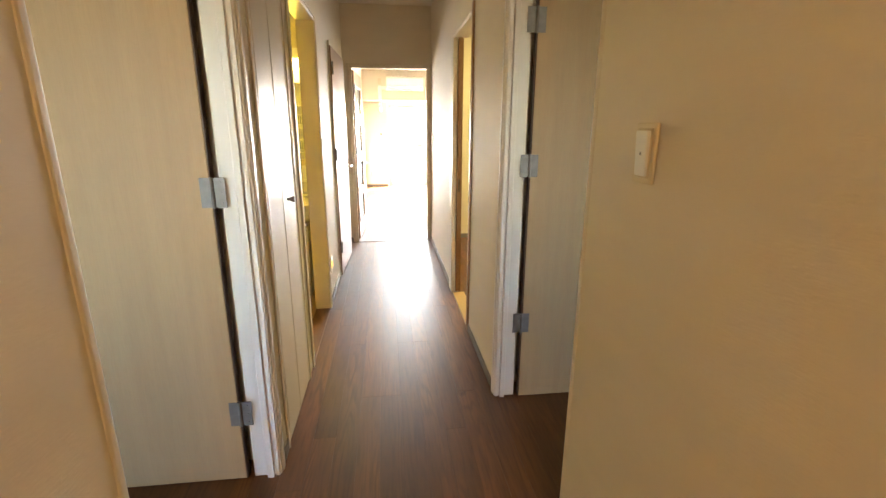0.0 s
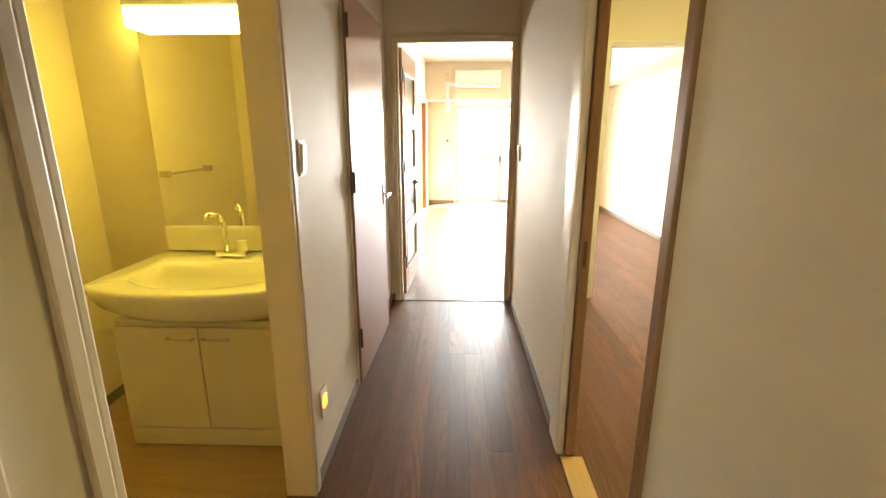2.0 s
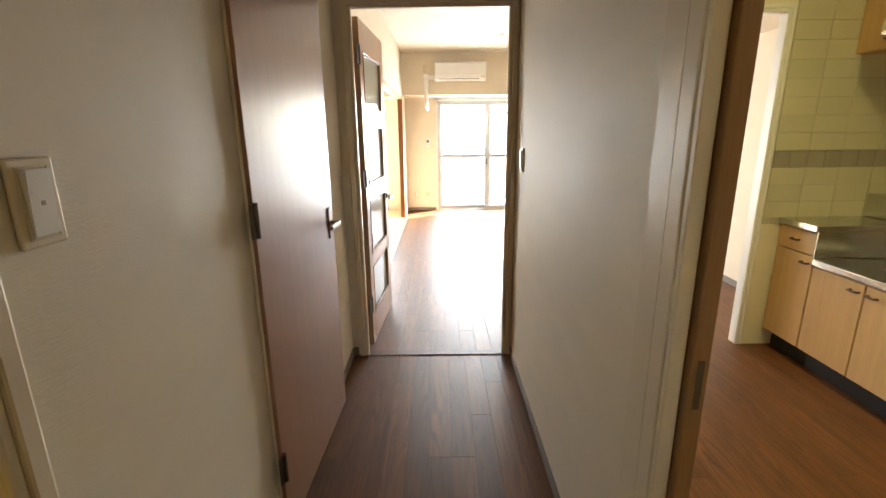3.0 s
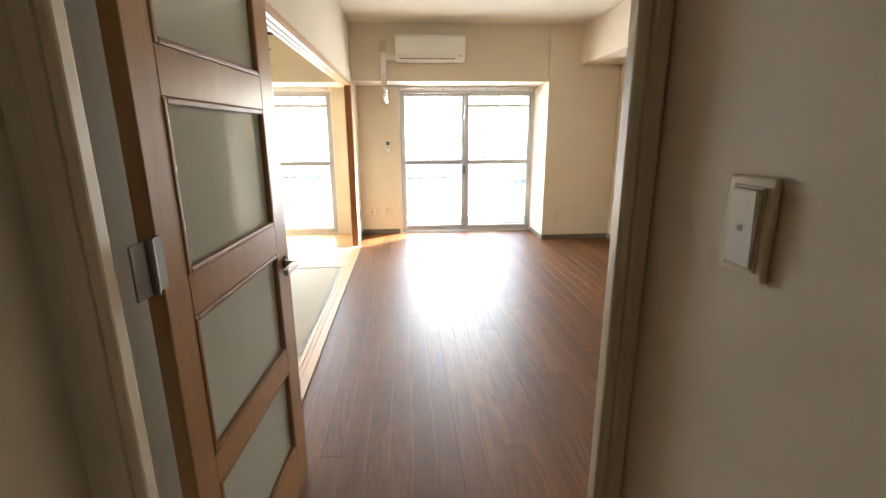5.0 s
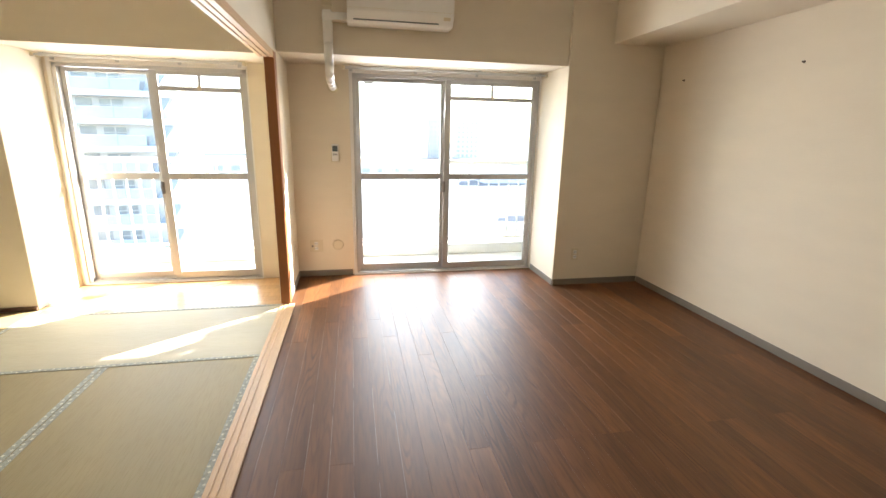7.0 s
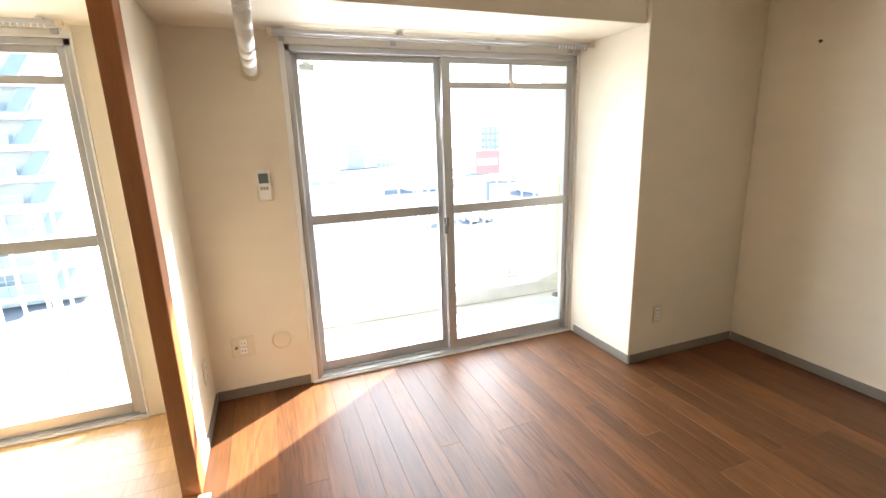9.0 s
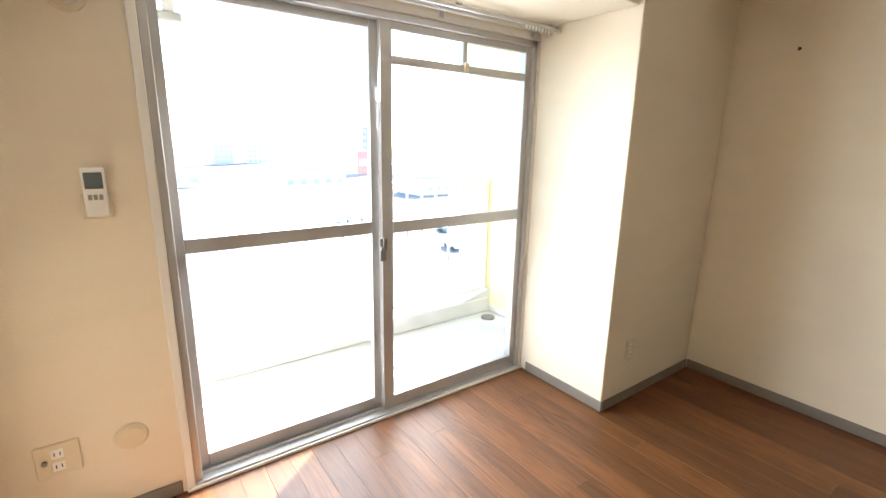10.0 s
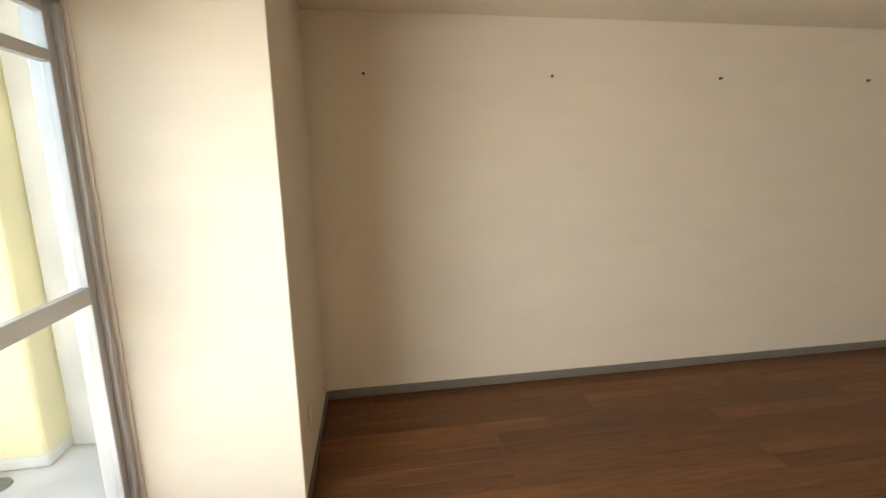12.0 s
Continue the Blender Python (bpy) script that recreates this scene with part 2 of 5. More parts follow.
def frosted_material(name):
    m = bpy.data.materials.new(name)
    m.use_nodes = True
    nt = m.node_tree
    nd, lk = nt.nodes, nt.links
    b = nd["Principled BSDF"]
    b.inputs["Base Color"].default_value = (0.60, 0.62, 0.57, 1)
    b.inputs["Roughness"].default_value = 0.07
    b.inputs["Specular IOR Level"].default_value = 0.9
    tr = nd.new("ShaderNodeBsdfTranslucent")
    tr.inputs["Color"].default_value = (0.72, 0.75, 0.70, 1)
    n = nd.new("ShaderNodeTexNoise")
    n.inputs["Scale"].default_value = 90
    tc = nd.new("ShaderNodeTexCoord")
    lk.new(tc.outputs["Object"], n.inputs["Vector"])
    bp = nd.new("ShaderNodeBump")
    bp.inputs["Strength"].default_value, bp.inputs["Distance"].default_value = 0.03, 0.001
    lk.new(n.outputs["Fac"], bp.inputs["Height"])
    lk.new(bp.outputs[0], b.inputs["Normal"])
    mx = nd.new("ShaderNodeMixShader")
    mx.inputs[0].default_value = 0.35
    lk.new(b.outputs[0], mx.inputs[1])
    lk.new(tr.outputs[0], mx.inputs[2])
    lk.new(mx.outputs[0], nd["Material Output"].inputs["Surface"])
    return m


M["glass"] = glass_material("window_glass", (0.96, 0.97, 0.96))
M["frosted"] = frosted_material("frosted_glass")


# ---- mesh helpers ----
def box(bm, x0, y0, z0, x1, y1, z1, bevel=0.0, seg=1):
    """Adds one box between two corners, its edges bevelled."""
    r = bmesh.ops.create_cube(bm, size=1.0)
    vs = r["verts"]
    bmesh.ops.scale(bm, vec=(abs(x1 - x0), abs(y1 - y0), abs(z1 - z0)), verts=vs)
    bmesh.ops.translate(bm, vec=((x0 + x1) / 2, (y0 + y1) / 2, (z0 + z1) / 2), verts=vs)
    if bevel:
        es = list({e for v in vs for e in v.link_edges})
        bmesh.ops.bevel(bm, geom=es, offset=bevel, segments=seg, profile=0.5, affect="EDGES")
    return bm


def boxes(*rows, bevel=0.0, seg=1):
    bm = bmesh.new()
    for r in rows:
        box(bm, *r, bevel=bevel, seg=seg)
    return bm


def rod(bm, a, b, r, n=12, r2=None):
    """Adds a round bar from a to b."""
    a, b = Vector(a), Vector(b)
    m = Matrix.Translation((a + b) / 2) @ (b - a).to_track_quat("Z", "Y").to_matrix().to_4x4()
    bmesh.ops.create_cone(bm, cap_ends=True, segments=n, radius1=r, radius2=r if r2 is None else r2, depth=(b - a).length, matrix=m)
    return bm


def tube(bm, points, r, n=10):
    """Adds a bent tube through the points."""
    for a, b in zip(points, points[1:]):
        rod(bm, a, b, r, n)
    for p in points[1:-1]:
        bmesh.ops.create_icosphere(bm, subdivisions=2, radius=r, matrix=Matrix.Translation(p))
    return bm


def prism(bm, outline, axis, lo, hi):
    """Adds an extruded outline: pairs in the two other axes, from lo to hi along the axis (0, 1 or 2)."""
    def place(p, v):
        q = list(p)
        q.insert(axis, v)
        return q
    a = [bm.verts.new(place(p, lo)) for p in outline]
    b = [bm.verts.new(place(p, hi)) for p in outline]
    bm.faces.new(a)
    bm.faces.new(b)
    for i in range(len(a)):
        j = (i + 1) % len(a)
        bm.faces.new((a[i], a[j], b[j], b[i]))
    bmesh.ops.recalc_face_normals(bm, faces=bm.faces)
    return bm


def mesh_of(name, bm, mat, smooth=False):
    me = bpy.data.meshes.new(name)
    bm.to_mesh(me)
    bm.free()
    me.materials.append(mat)
    if smooth:
        for p in me.polygons:
            p.use_smooth = True
    return me


def part(name, bm, mat, parent, label="", smooth=False, m=None):
    ob = new(name, mesh_of(name, bm, mat, smooth))
    ob.parent = parent
    if m is not None:
        ob.matrix_basis = m
    if label:
        tagged(ob, label)
    return ob


def solid(name, bm, mat, label, category, kind="", group="", smooth=False):
    ob = new(name, mesh_of(name, bm, mat, smooth))
    return tagged(ob, label, category, group, kind)


def thing(name, at, label, category, group="", kind="", turn=0.0):
    ob = new(name)
    ob.empty_display_size = 0.1
    ob.matrix_basis = pose(*at, 0, 0, turn)
    return tagged(ob, label, category, group, kind)


def structure(name, bm, mat, label, category):
    return solid(name, bm, mat, label, category, "structure")


# ---- the plan ----
XL, XR, T = -0.262, 0.730, 0.10          # corridor faces, wall thickness
YS, YE, YE2 = -1.2, 6.105, 6.145         # corridor ends, back of its end wall
XW, YB, YW = 2.918, 10.96, 11.54         # living side wall, fascia, window wall
HC, HL, HT = 2.65, 2.545, 2.43           # ceilings
XT0, XP, XP2 = -2.95, -0.36, -0.28       # tatami far wall, partition faces
XK, YK = 3.12, 6.187                     # kitchen side wall, tile face

# ---- large structure ----
def wall_y(name, x0, x1, segs, top, mat, label, holes=()):
    """A wall along y between two faces; holes: (y0, y1, z0, z1)."""
    bm = bmesh.new()
    ya, yb = segs
    cur = ya
    for h0, h1, z0, z1 in sorted(holes):
        if h0 > cur:
            box(bm, x0, cur, 0, x1, h0, top)
        if z0 > 0:
            box(bm, x0, h0, 0, x1, h1, z0)
        if z1 < top:
            box(bm, x0, h0, z1, x1, h1, top)
        cur = h1
    if yb > cur:
        box(bm, x0, cur, 0, x1, yb, top)
    return structure(name, bm, mat, label, "wall")


def wall_x(name, y0, y1, segs, top, mat, label, holes=(), base=0.0):
    bm = bmesh.new()
    xa, xb = segs
    cur = xa
    for h0, h1, z0, z1 in sorted(holes):
        if h0 > cur:
            box(bm, cur, y0, base, h0, y1, top)
        if z0 > base:
            box(bm, h0, y0, base, h1, y1, z0)
        if z1 < top:
            box(bm, h0, y0, z1, h1, y1, top)
        cur = h1
    if xb > cur:
        box(bm, cur, y0, base, xb, y1, top)
    return structure(name, bm, mat, label, "wall")


TOP = 2.8
WP, WG = M["wallpaper"], M["wall_gloss"]
wall_y("wall_corridor_left", XL - T, XL, (YS, YE2), TOP, WG, "cream embossed wallpaper wall of the corridor",
       [(1.310, 2.275, 0, 2.05), (2.38, 2.965, 0, 2.08), (3.095, 4.01, 0, 2.08), (4.79, 5.60, 0, 2.035)])
wall_y("wall_corridor_right", XR, XR + T, (YS, 4.262), TOP, WG, "cream embossed wallpaper wall with a sliding door opening",
       [(1.765, 2.72, 0, 2.05), (3.497, 4.262, 0, 2.03)])
wall_y("wall_corridor_right_far", XR, XR + 0.062, (4.262, YK + 0.005), TOP, WG, "cream embossed wallpaper wall beside the kitchen")
wall_x("wall_living_near", YE + 0.02, YE2, (XL - T, XR + T), TOP, WP, "cream wall round the living room door", [(-0.20, 0.7125, 0, 2.03)])
wall_x("wall_kitchen_living", YK + 0.008, YK + 0.08, (XR + 0.05, XK + 0.1), TOP, WP, "cream wall between the kitchen and the living room", [(1.404, 2.236, 0, 2.0)])
wall_x("wall_corridor_end", YE, YE + 0.0195, (XL, XR), TOP, WG, "cream end wall of the corridor above the door", [(-0.20, 0.7125, 0, 2.03)])
wall_y("wall_living_right", XW, XW + 0.15, (YK + 0.08, YW), TOP, WP, "cream wallpaper side wall of the living room")
structure("pillar_living", boxes((2.048, YB, 0, XW - 0.001, YW + 0.12, TOP), bevel=0.004), WP, "cream papered structural pillar beside the window", "pillar")
structure("beam_living", boxes((2.432, YK + 0.082, 2.112, XW - 0.002, YB - 0.001, TOP), bevel=0.004), WP, "cream papered ceiling beam along the wall", "beam")
structure("fascia_living", boxes((XP2, YB + 0.022, 1.922, 2.046, YW + 0.12, TOP), bevel=0.003), WP, "cream papered drop beam above the window", "beam")
wall_x("wall_window_living", YW, YW + 0.12, (XP2, 2.046), 1.921, WP, "cream wall round the balcony window", [(0.268, 2.037, 0.0, 1.862)])
wall_y("wall_partition", XP, XP2, (10.893, YW + 0.12), TOP, WP, "narrow cream partition behind the wooden post")
wall_y("wall_over_sliding", XP, XP2, (YE2, 10.89), TOP, WP, "cream wall over the sliding door rail", [(YE2 + 0.75, 10.89, 0, 1.90)])

wall_y("wall_tatami_left", XT0 - 0.1, XT0, (YE2, YB), TOP, WP, "cream wall of the tatami room")
wall_x("wall_tatami_back", YE2, YE2 + 0.1, (XT0, XP), TOP, WP, "plain cream back wall of the tatami room")
structure("pillar_tatami", boxes((XT0 - 0.1, YB - 0.01, 0, -2.12, YW + 0.12, TOP), bevel=0.004), WP, "cream papered pillar beside the tatami window", "pillar")
structure("fascia_tatami", boxes((-2.118, YB + 0.02, 1.905, XP - 0.002, YW + 0.12, TOP), bevel=0.003), WP, "cream papered drop beam above the tatami window", "beam")
wall_x("wall_window_tatami", YW, YW + 0.12, (-2.118, XP - 0.002), 1.904, WP, "cream wall round the tatami room window", [(-2.062, -0.615, 0.0, 1.850)])

# rooms beside the corridor
wall_x("wall_front", YS - 0.12, YS, (-3.4, 3.4), TOP, WP, "plain front wall with two bedroom windows",
       [(-2.35, -1.45, 0.95, 2.05), (1.5, 2.2, 1.0, 2.0)])
wall_y("wall_left_room", -3.5, -3.4, (YS, 4.95), TOP, WP, "plain bedroom outer wall")
wall_y("wall_right_room", 3.4, 3.5, (YS, 2.9), TOP, WP, "plain bedroom outer wall")
wall_x("wall_left_room_back", 2.33, 2.40, (-3.4, XL - T), TOP, WP, "plain wall between bedroom and closet")
wall_x("wall_right_room_back", 2.80, 2.90, (XR + T, 3.4), TOP, WP, "plain wall between bedroom and kitchen")
wall_x("wall_wash_front", 3.02, 3.10, (-1.65, XL - T), TOP, M["wallpaper"], "cream washroom wall with a towel bar")
wall_y("wall_wash_left", -1.65, -1.51, (3.10, 4.85), TOP, M["wallpaper"], "cream washroom side wall")
wall_x("wall_wash_back", 4.74, 4.84, (-1.55, XL - T), TOP, M["wallpaper"], "cream washroom wall behind the vanity")
wall_y("wall_toilet_left", -1.25, -1.15, (4.85, YE2), TOP, WP, "plain toilet wall")
wall_y("wall_kitchen_right", XK, XK + 0.1, (2.9, YK + 0.007), TOP, M["wallpaper"], "kitchen side wall behind the cooker")

structure("ceiling_corridor", boxes((-3.4, YS, HC, XR + T, YE + 0.018, HC + 0.06), (XR + T, YS, HC, 3.4, YK + 0.007, HC + 0.06)), M["ceiling"], "cream papered ceiling of corridor, rooms and kitchen", "ceiling")
structure("ceiling_living", boxes((XP2 + 0.001, YE2 + 0.001, HL, XR + T, YK + 0.08, HL + 0.06), (XP2 + 0.001, YK + 0.08, HL, XW - 0.001, YB - 0.002, HL + 0.06), (XP2 + 0.001, YB - 0.002, HL, 2.047, YB + 0.021, HL + 0.06)), M["ceiling"], "cream papered living room ceiling", "ceiling")
structure("ceiling_tatami", boxes((XT0, YE2 + 0.1, HT, XP - 0.001, YB + 0.018, HT + 0.06)), M["ceiling"], "cream papered tatami room ceiling", "ceiling")
structure("roof_slab", boxes((-3.6, YS - 0.2, TOP + 0.001, 3.6, YW + 0.12, TOP + 0.2)), M["concrete"], "concrete slab over the flat", "slab")
structure("subfloor", boxes((-3.5, YS - 0.12, -0.25, 3.5, YW + 0.12, -0.012)), M["grout"], "concrete slab under the flat", "slab")

# ceiling edge trim of the tatami room
structure("trim_tatami", boxes((XT0, YB - 0.035, HT - 0.03, -2.12, YB - 0.012, HT - 0.001), (-2.119, YB - 0.003, HT - 0.03, XP - 0.002, YB + 0.019, HT - 0.001),
                               (XT0 + 0.001, YE2 + 0.11, HT - 0.03, XT0 + 0.022, YB - 0.04, HT - 0.001)), M["trim_dark"], "dark brown wooden ceiling edge trim", "trim")


def baseboard(name, rows, h=0.058, mat=None):
    bm = bmesh.new()
    for x0, y0, x1, y1 in rows:
        box(bm, x0, y0, 0.001, x1, y1, h, bevel=0.003)
    return structure(name, bm, mat or M["baseboard"], "grey brown vinyl baseboard along the wall", "baseboard")


b = 0.008
baseboard("baseboard_living", [(XW - b, YK + 0.09, XW - 0.0005, YB - b), (2.048 + b, YB - b, XW - b, YB - 0.0005), (2.048 - b, YB - b, 2.0475, YW - 0.05),
                               (XP2 + 0.0005, 10.90, XP2 + b, YW - b), (XP2 + b, YW - b, 0.225, YW - 0.0005), (0.85, YK + 0.0805, 1.34, YK + 0.08 + b), (2.30, YK + 0.0805, XW - b, YK + 0.08 + b)])
baseboard("baseboard_corridor", [(XL + 0.0005, 4.03, XL + b, 4.75), (XL + 0.0005, 5.65, XL + b, YE - 0.002), (XL + b, YE - b, -0.225, YE - 0.0005),
                                 (XR - b, 4.425, XR - 0.0005, YE - 0.002), (XR - b, 2.76, XR - 0.0005, 3.50),
                                 (XL + 0.0005, 2.30, XL + b, 2.395), (XR - b, YS, XR - 0.0005, 1.758), (XL + 0.0005, YS, XL + b, 1.305)])
baseboard("baseboard_kitchen", [(XR + T + 0.03, YK - 0.001, 1.37, YK + 0.007)])
baseboard("baseboard_wash", [(-1.5095, 3.11, -1.501, 4.735)])
structure("tatami_edge_trim", boxes((XT0, YB - 0.03, 0.001, -2.12, YB - 0.0105, 0.03)), M["trim_dark"], "dark wooden edge strip at the tatami", "trim")


# ---- casings ----
def casing(name, axis, face, a, c, top, w, d, mat, label, depth=0.0, bevel=0.006, sides=(1, 1), out=1):
    """A door frame round an opening from a to c on a wall face; out: the side that it stands proud of; depth: lining into the wall."""
    bm = bmesh.new()
    f0, f1 = face, face + out * d
    g1 = face - out * depth

    def slab(u0, u1, z0, z1, p, q):
        if axis == "y":
            box(bm, min(p, q), u0, z0, max(p, q), u1, z1, bevel=bevel, seg=2)
        else:
            box(bm, u0, min(p, q), z0, u1, max(p, q), z1, bevel=bevel, seg=2)
    if sides[0]:
        slab(a - w, a, 0, top + w, f0, f1)
    if sides[1]:
        slab(c, c + w, 0, top + w, f0, f1)
    slab(a - w * sides[0], c + w * sides[1], top, top + w, f0 + out * 0.001, f1 + out * 0.001)
    if depth:
        t = 0.022
        slab(a - 0.0005, a + t, 0, top, g1, f1 - out * 0.004)
        slab(c - t, c + 0.0005, 0, top, g1, f1 - out * 0.004)
        slab(a, c, top - t, top + 0.0005, g1, f1 - out * 0.004)
    return structure(name, bm, mat, label, "door frame")


casing("door_frame_living", "x", YE, -0.182, 0.697, 2.02, 0.032, 0.018, M["beige_paint"], "beige painted frame of the open living room door", depth=0.022, out=-1)
casing("door_frame_living_back", "x", YE2, -0.182, 0.697, 2.02, 0.045, 0.008, M["beige_paint"], "beige painted frame on the living room side", out=1)
def bedroom_frame(name, face, out, jamb, label):
    """The far jamb and the casing of an opening whose near side is a bare papered corner."""
    bm = bmesh.new()
    for y0, y1, p, q in ((jamb, jamb + 0.03, face, face + out * 0.012), (jamb - 0.022, jamb + 0.0005, face - out * 0.10, face + out * 0.008)):
        box(bm, min(p, q), y0, 0, max(p, q), y1, 2.05, bevel=0.006, seg=2)
    return structure(name, bm, M["white_paint"], label, "door frame")


def papered_corner(name, x0, x1, y):
    """A rounded wall end: a bead over the near edge of an opening."""
    bm = boxes((x0, y - 0.03, 0, x1, y, 2.06), bevel=0.010, seg=3)
    return structure(name, bm, WG, "rounded papered corner of the corridor wall", "wall")


bedroom_frame("door_frame_bedroom", XL, 1, 2.25, "white painted jamb of the open bedroom door")
bedroom_frame("door_frame_bedroom_right", XR, -1, 2.695, "white painted jamb of the open bedroom door")
papered_corner("wall_corner_left", XL - T - 0.001, XL + 0.003, 1.337)
papered_corner("wall_corner_right", XR - 0.003, XR + T + 0.001, 1.790)
structure("door_stop_bedroom", boxes((XL - 0.045, 2.212, 0, XL - 0.020, 2.229, 1.998), (XL - 0.016, 2.222, 0, XL + 0.002, 2.2295, 1.998), bevel=0.003, seg=2), M["white_paint"], "white painted door stop bead", "door frame")
structure("door_stop_bedroom_right", boxes((XR + 0.020, 2.657, 0, XR + 0.045, 2.674, 1.998), (XR - 0.002, 2.667, 0, XR + 0.016, 2.6745, 1.998), bevel=0.003, seg=2), M["white_paint"], "white painted door stop bead", "door frame")
casing("closet_frame", "y", XL, 2.395, 2.950, 2.06, 0.02, 0.010, M["beige_paint"], "beige painted frame of the folding closet door", depth=0.06, out=1)
casing("wash_frame", "y", XL, 3.110, 3.995, 2.06, 0.035, 0.012, M["beige_paint"], "beige painted washroom door frame", depth=0.11, out=1, sides=(1, 1))
casing("toilet_frame", "y", XL, 4.805, 5.585, 2.02, 0.035, 0.012, M["beige_paint"], "beige painted toilet door frame", depth=0.08, out=1)
casing("slide_frame", "y", XR, 3.497, 4.262, 2.015, 0.055, 0.012, M["beige_paint"], "beige painted frame of the sliding kitchen door", out=-1, sides=(0, 1))
structure("slide_casing_near", boxes((XR - 0.012, 3.462, 0, XR + T - 0.002, 3.506, 2.070), bevel=0.004, seg=2), M["slide_brown"], "brown wooden jamb of the sliding kitchen door", "door frame")
structure("slide_jamb", boxes((XR - 0.010, 3.507, 2.006, XR + T - 0.002, 4.245, 2.0145), (XR - 0.010, 4.246, 0, XR + 0.020, 4.2615, 2.014), bevel=0.002), M["beige_paint"], "beige painted lining of the sliding door opening", "door frame")
structure("slide_jamb_far", boxes((XR + 0.0585, 4.2445, 0, XR + 0.066, 4.2615, 2.005), bevel=0.001), M["slide_brown"], "brown wooden pocket jamb of the sliding door", "door frame")
structure("slide_casing_far", boxes((XR - 0.010, 4.3175, 0, XR - 0.0005, 4.40, 2.07), bevel=0.002), M["beige_paint"], "beige painted flat of the sliding door frame", "door frame")
casing("kitchen_opening_trim", "x", YK + 0.008, 1.404, 2.236, 2.0, 0.02, 0.012, M["white_paint"], "white painted edge of the opening to the living room", depth=0.065, out=-1)
casing("kitchen_opening_trim_back", "x", YK + 0.08, 1.404, 2.236, 2.0, 0.02, 0.010, M["white_paint"], "white painted edge of the kitchen opening", out=1)


# ---- doors ----
def flat_door(name, hinge, turn, width, height, mat, label, hinge_z, handle=None, thick=0.035, flip=1):
    """A flush leaf that runs from its hinge along its own x; flip: the side (y) of the hinge knuckles."""
    t = thing(name, hinge, label, "door", turn=turn)
    part("leaf", boxes((0.004, -thick / 2, 0.008, width, thick / 2, height), bevel=0.002), mat, t)
    part("leaf_edge", boxes((-0.001, -thick / 2 + 0.001, 0.008, 0.0035, thick / 2 - 0.001, height)), M["leaf_dark"], t, "dark brown leaf edge")
    for z in hinge_z:
        bm = boxes((-0.045, flip * (thick / 2 - 0.001), z - 0.05, -0.004, flip * (thick / 2 + 0.003), z + 0.05), (-0.002, flip * (thick / 2 + 0.0002), z - 0.05, 0.036, flip * (thick / 2 + 0.003), z + 0.05))
        rod(bm, (-0.003, flip * (thick / 2 + 0.004), z - 0.052), (-0.003, flip * (thick / 2 + 0.004), z + 0.052), 0.007)
        for dz in (-0.035, 0.0, 0.035):
            rod(bm, (-0.03, flip * (thick / 2 + 0.002), z + dz), (-0.03, flip * (thick / 2 + 0.005), z + dz), 0.004, 8)
        part("hinge", bm, M["hinge"], t, "brushed steel hinge")
    return t


flat_door("bedroom_door", (-0.383, 2.232, 0), 180, 0.80, 2.0, M["leaf_pale"], "open pale greige wood grain bedroom door on steel hinges", (0.30, 1.145, 1.80), flip=1)
flat_door("bedroom_door", (0.846, 2.668, 0), 0, 0.80, 2.0, M["leaf_pale"], "open pale greige wood grain bedroom door on steel hinges", (0.42, 1.193, 1.80), flip=-1)


def lever(t, x, side, z, mat, toward=-1, rosette=False):
    """A lever handle on a leaf: plate, spindle and grip."""
    s = side
    if rosette:
        part("handle_plate", rod(bmesh.new(), (x, s * 0.0175, z), (x, s * 0.026, z), 0.026, 24, 0.024), mat, t, "round dark bronze rosette")
    else:
        part("handle_plate", boxes((x - 0.02, min(s * 0.017, s * 0.023), z - 0.07, x + 0.02, max(s * 0.017, s * 0.023), z + 0.07), bevel=0.002), mat, t, "dark bronze handle plate")
    bm = rod(bmesh.new(), (x, s * 0.022, z), (x, s * 0.065, z), 0.010, 14)
    box(bm, min(x - 0.012 * toward, x + 0.12 * toward), min(s * 0.05, s * 0.068), z - 0.011, max(x - 0.012 * toward, x + 0.12 * toward), max(s * 0.05, s * 0.068), z + 0.011, bevel=0.005, seg=2)
    part("handle", bm, M["lever_steel"], t, "brushed metal lever handle")


# toilet door, slightly ajar, opening to the corridor
toilet_door = thing("toilet_door", (-0.255, 4.775, 0), "brown wood grain toilet door, slightly ajar, with a lever handle", "door", turn=90 - 2.2)
part("leaf", boxes((0.0, -0.017, 0.012, 0.815, 0.017, 2.015), bevel=0.002), M["door_brown"], toilet_door)
for z in (0.285, 1.125, 1.84):
    bm = boxes((-0.032, -0.022, z - 0.05, 0.0, -0.0185, z + 0.05))
    rod(bm, (0.0, -0.024, z - 0.052), (0.0, -0.024, z + 0.052), 0.008)
    part("hinge", bm, M["bronze"], toilet_door, "dark bronze hinge")
lever(toilet_door, 0.75, -1, 0.97, M["bronze"])

# glazed door to the living room, wide open
leaf_turn = math.degrees(math.atan2(0.77, 0.045))
LW, LH = 0.737, 1.99
glazed = thing("glazed_door", (-0.166, 6.235, 0), "open brown wooden door with four frosted glass panes", "door", turn=leaf_turn)
panes = [(0.205, 0.525), (0.600, 0.950), (1.045, 1.405), (1.50, 1.83)]
PA, PB = 0.088, 0.628
zs = [0.010] + [v for p in panes for v in p] + [LH]
part("stile", boxes((0.0, -0.018, 0.010, PA, 0.018, LH), bevel=0.002), M["door_glazed"], glazed)
part("stile", boxes((PB, -0.018, 0.010, LW, 0.018, LH), bevel=0.002), M["door_glazed"], glazed)
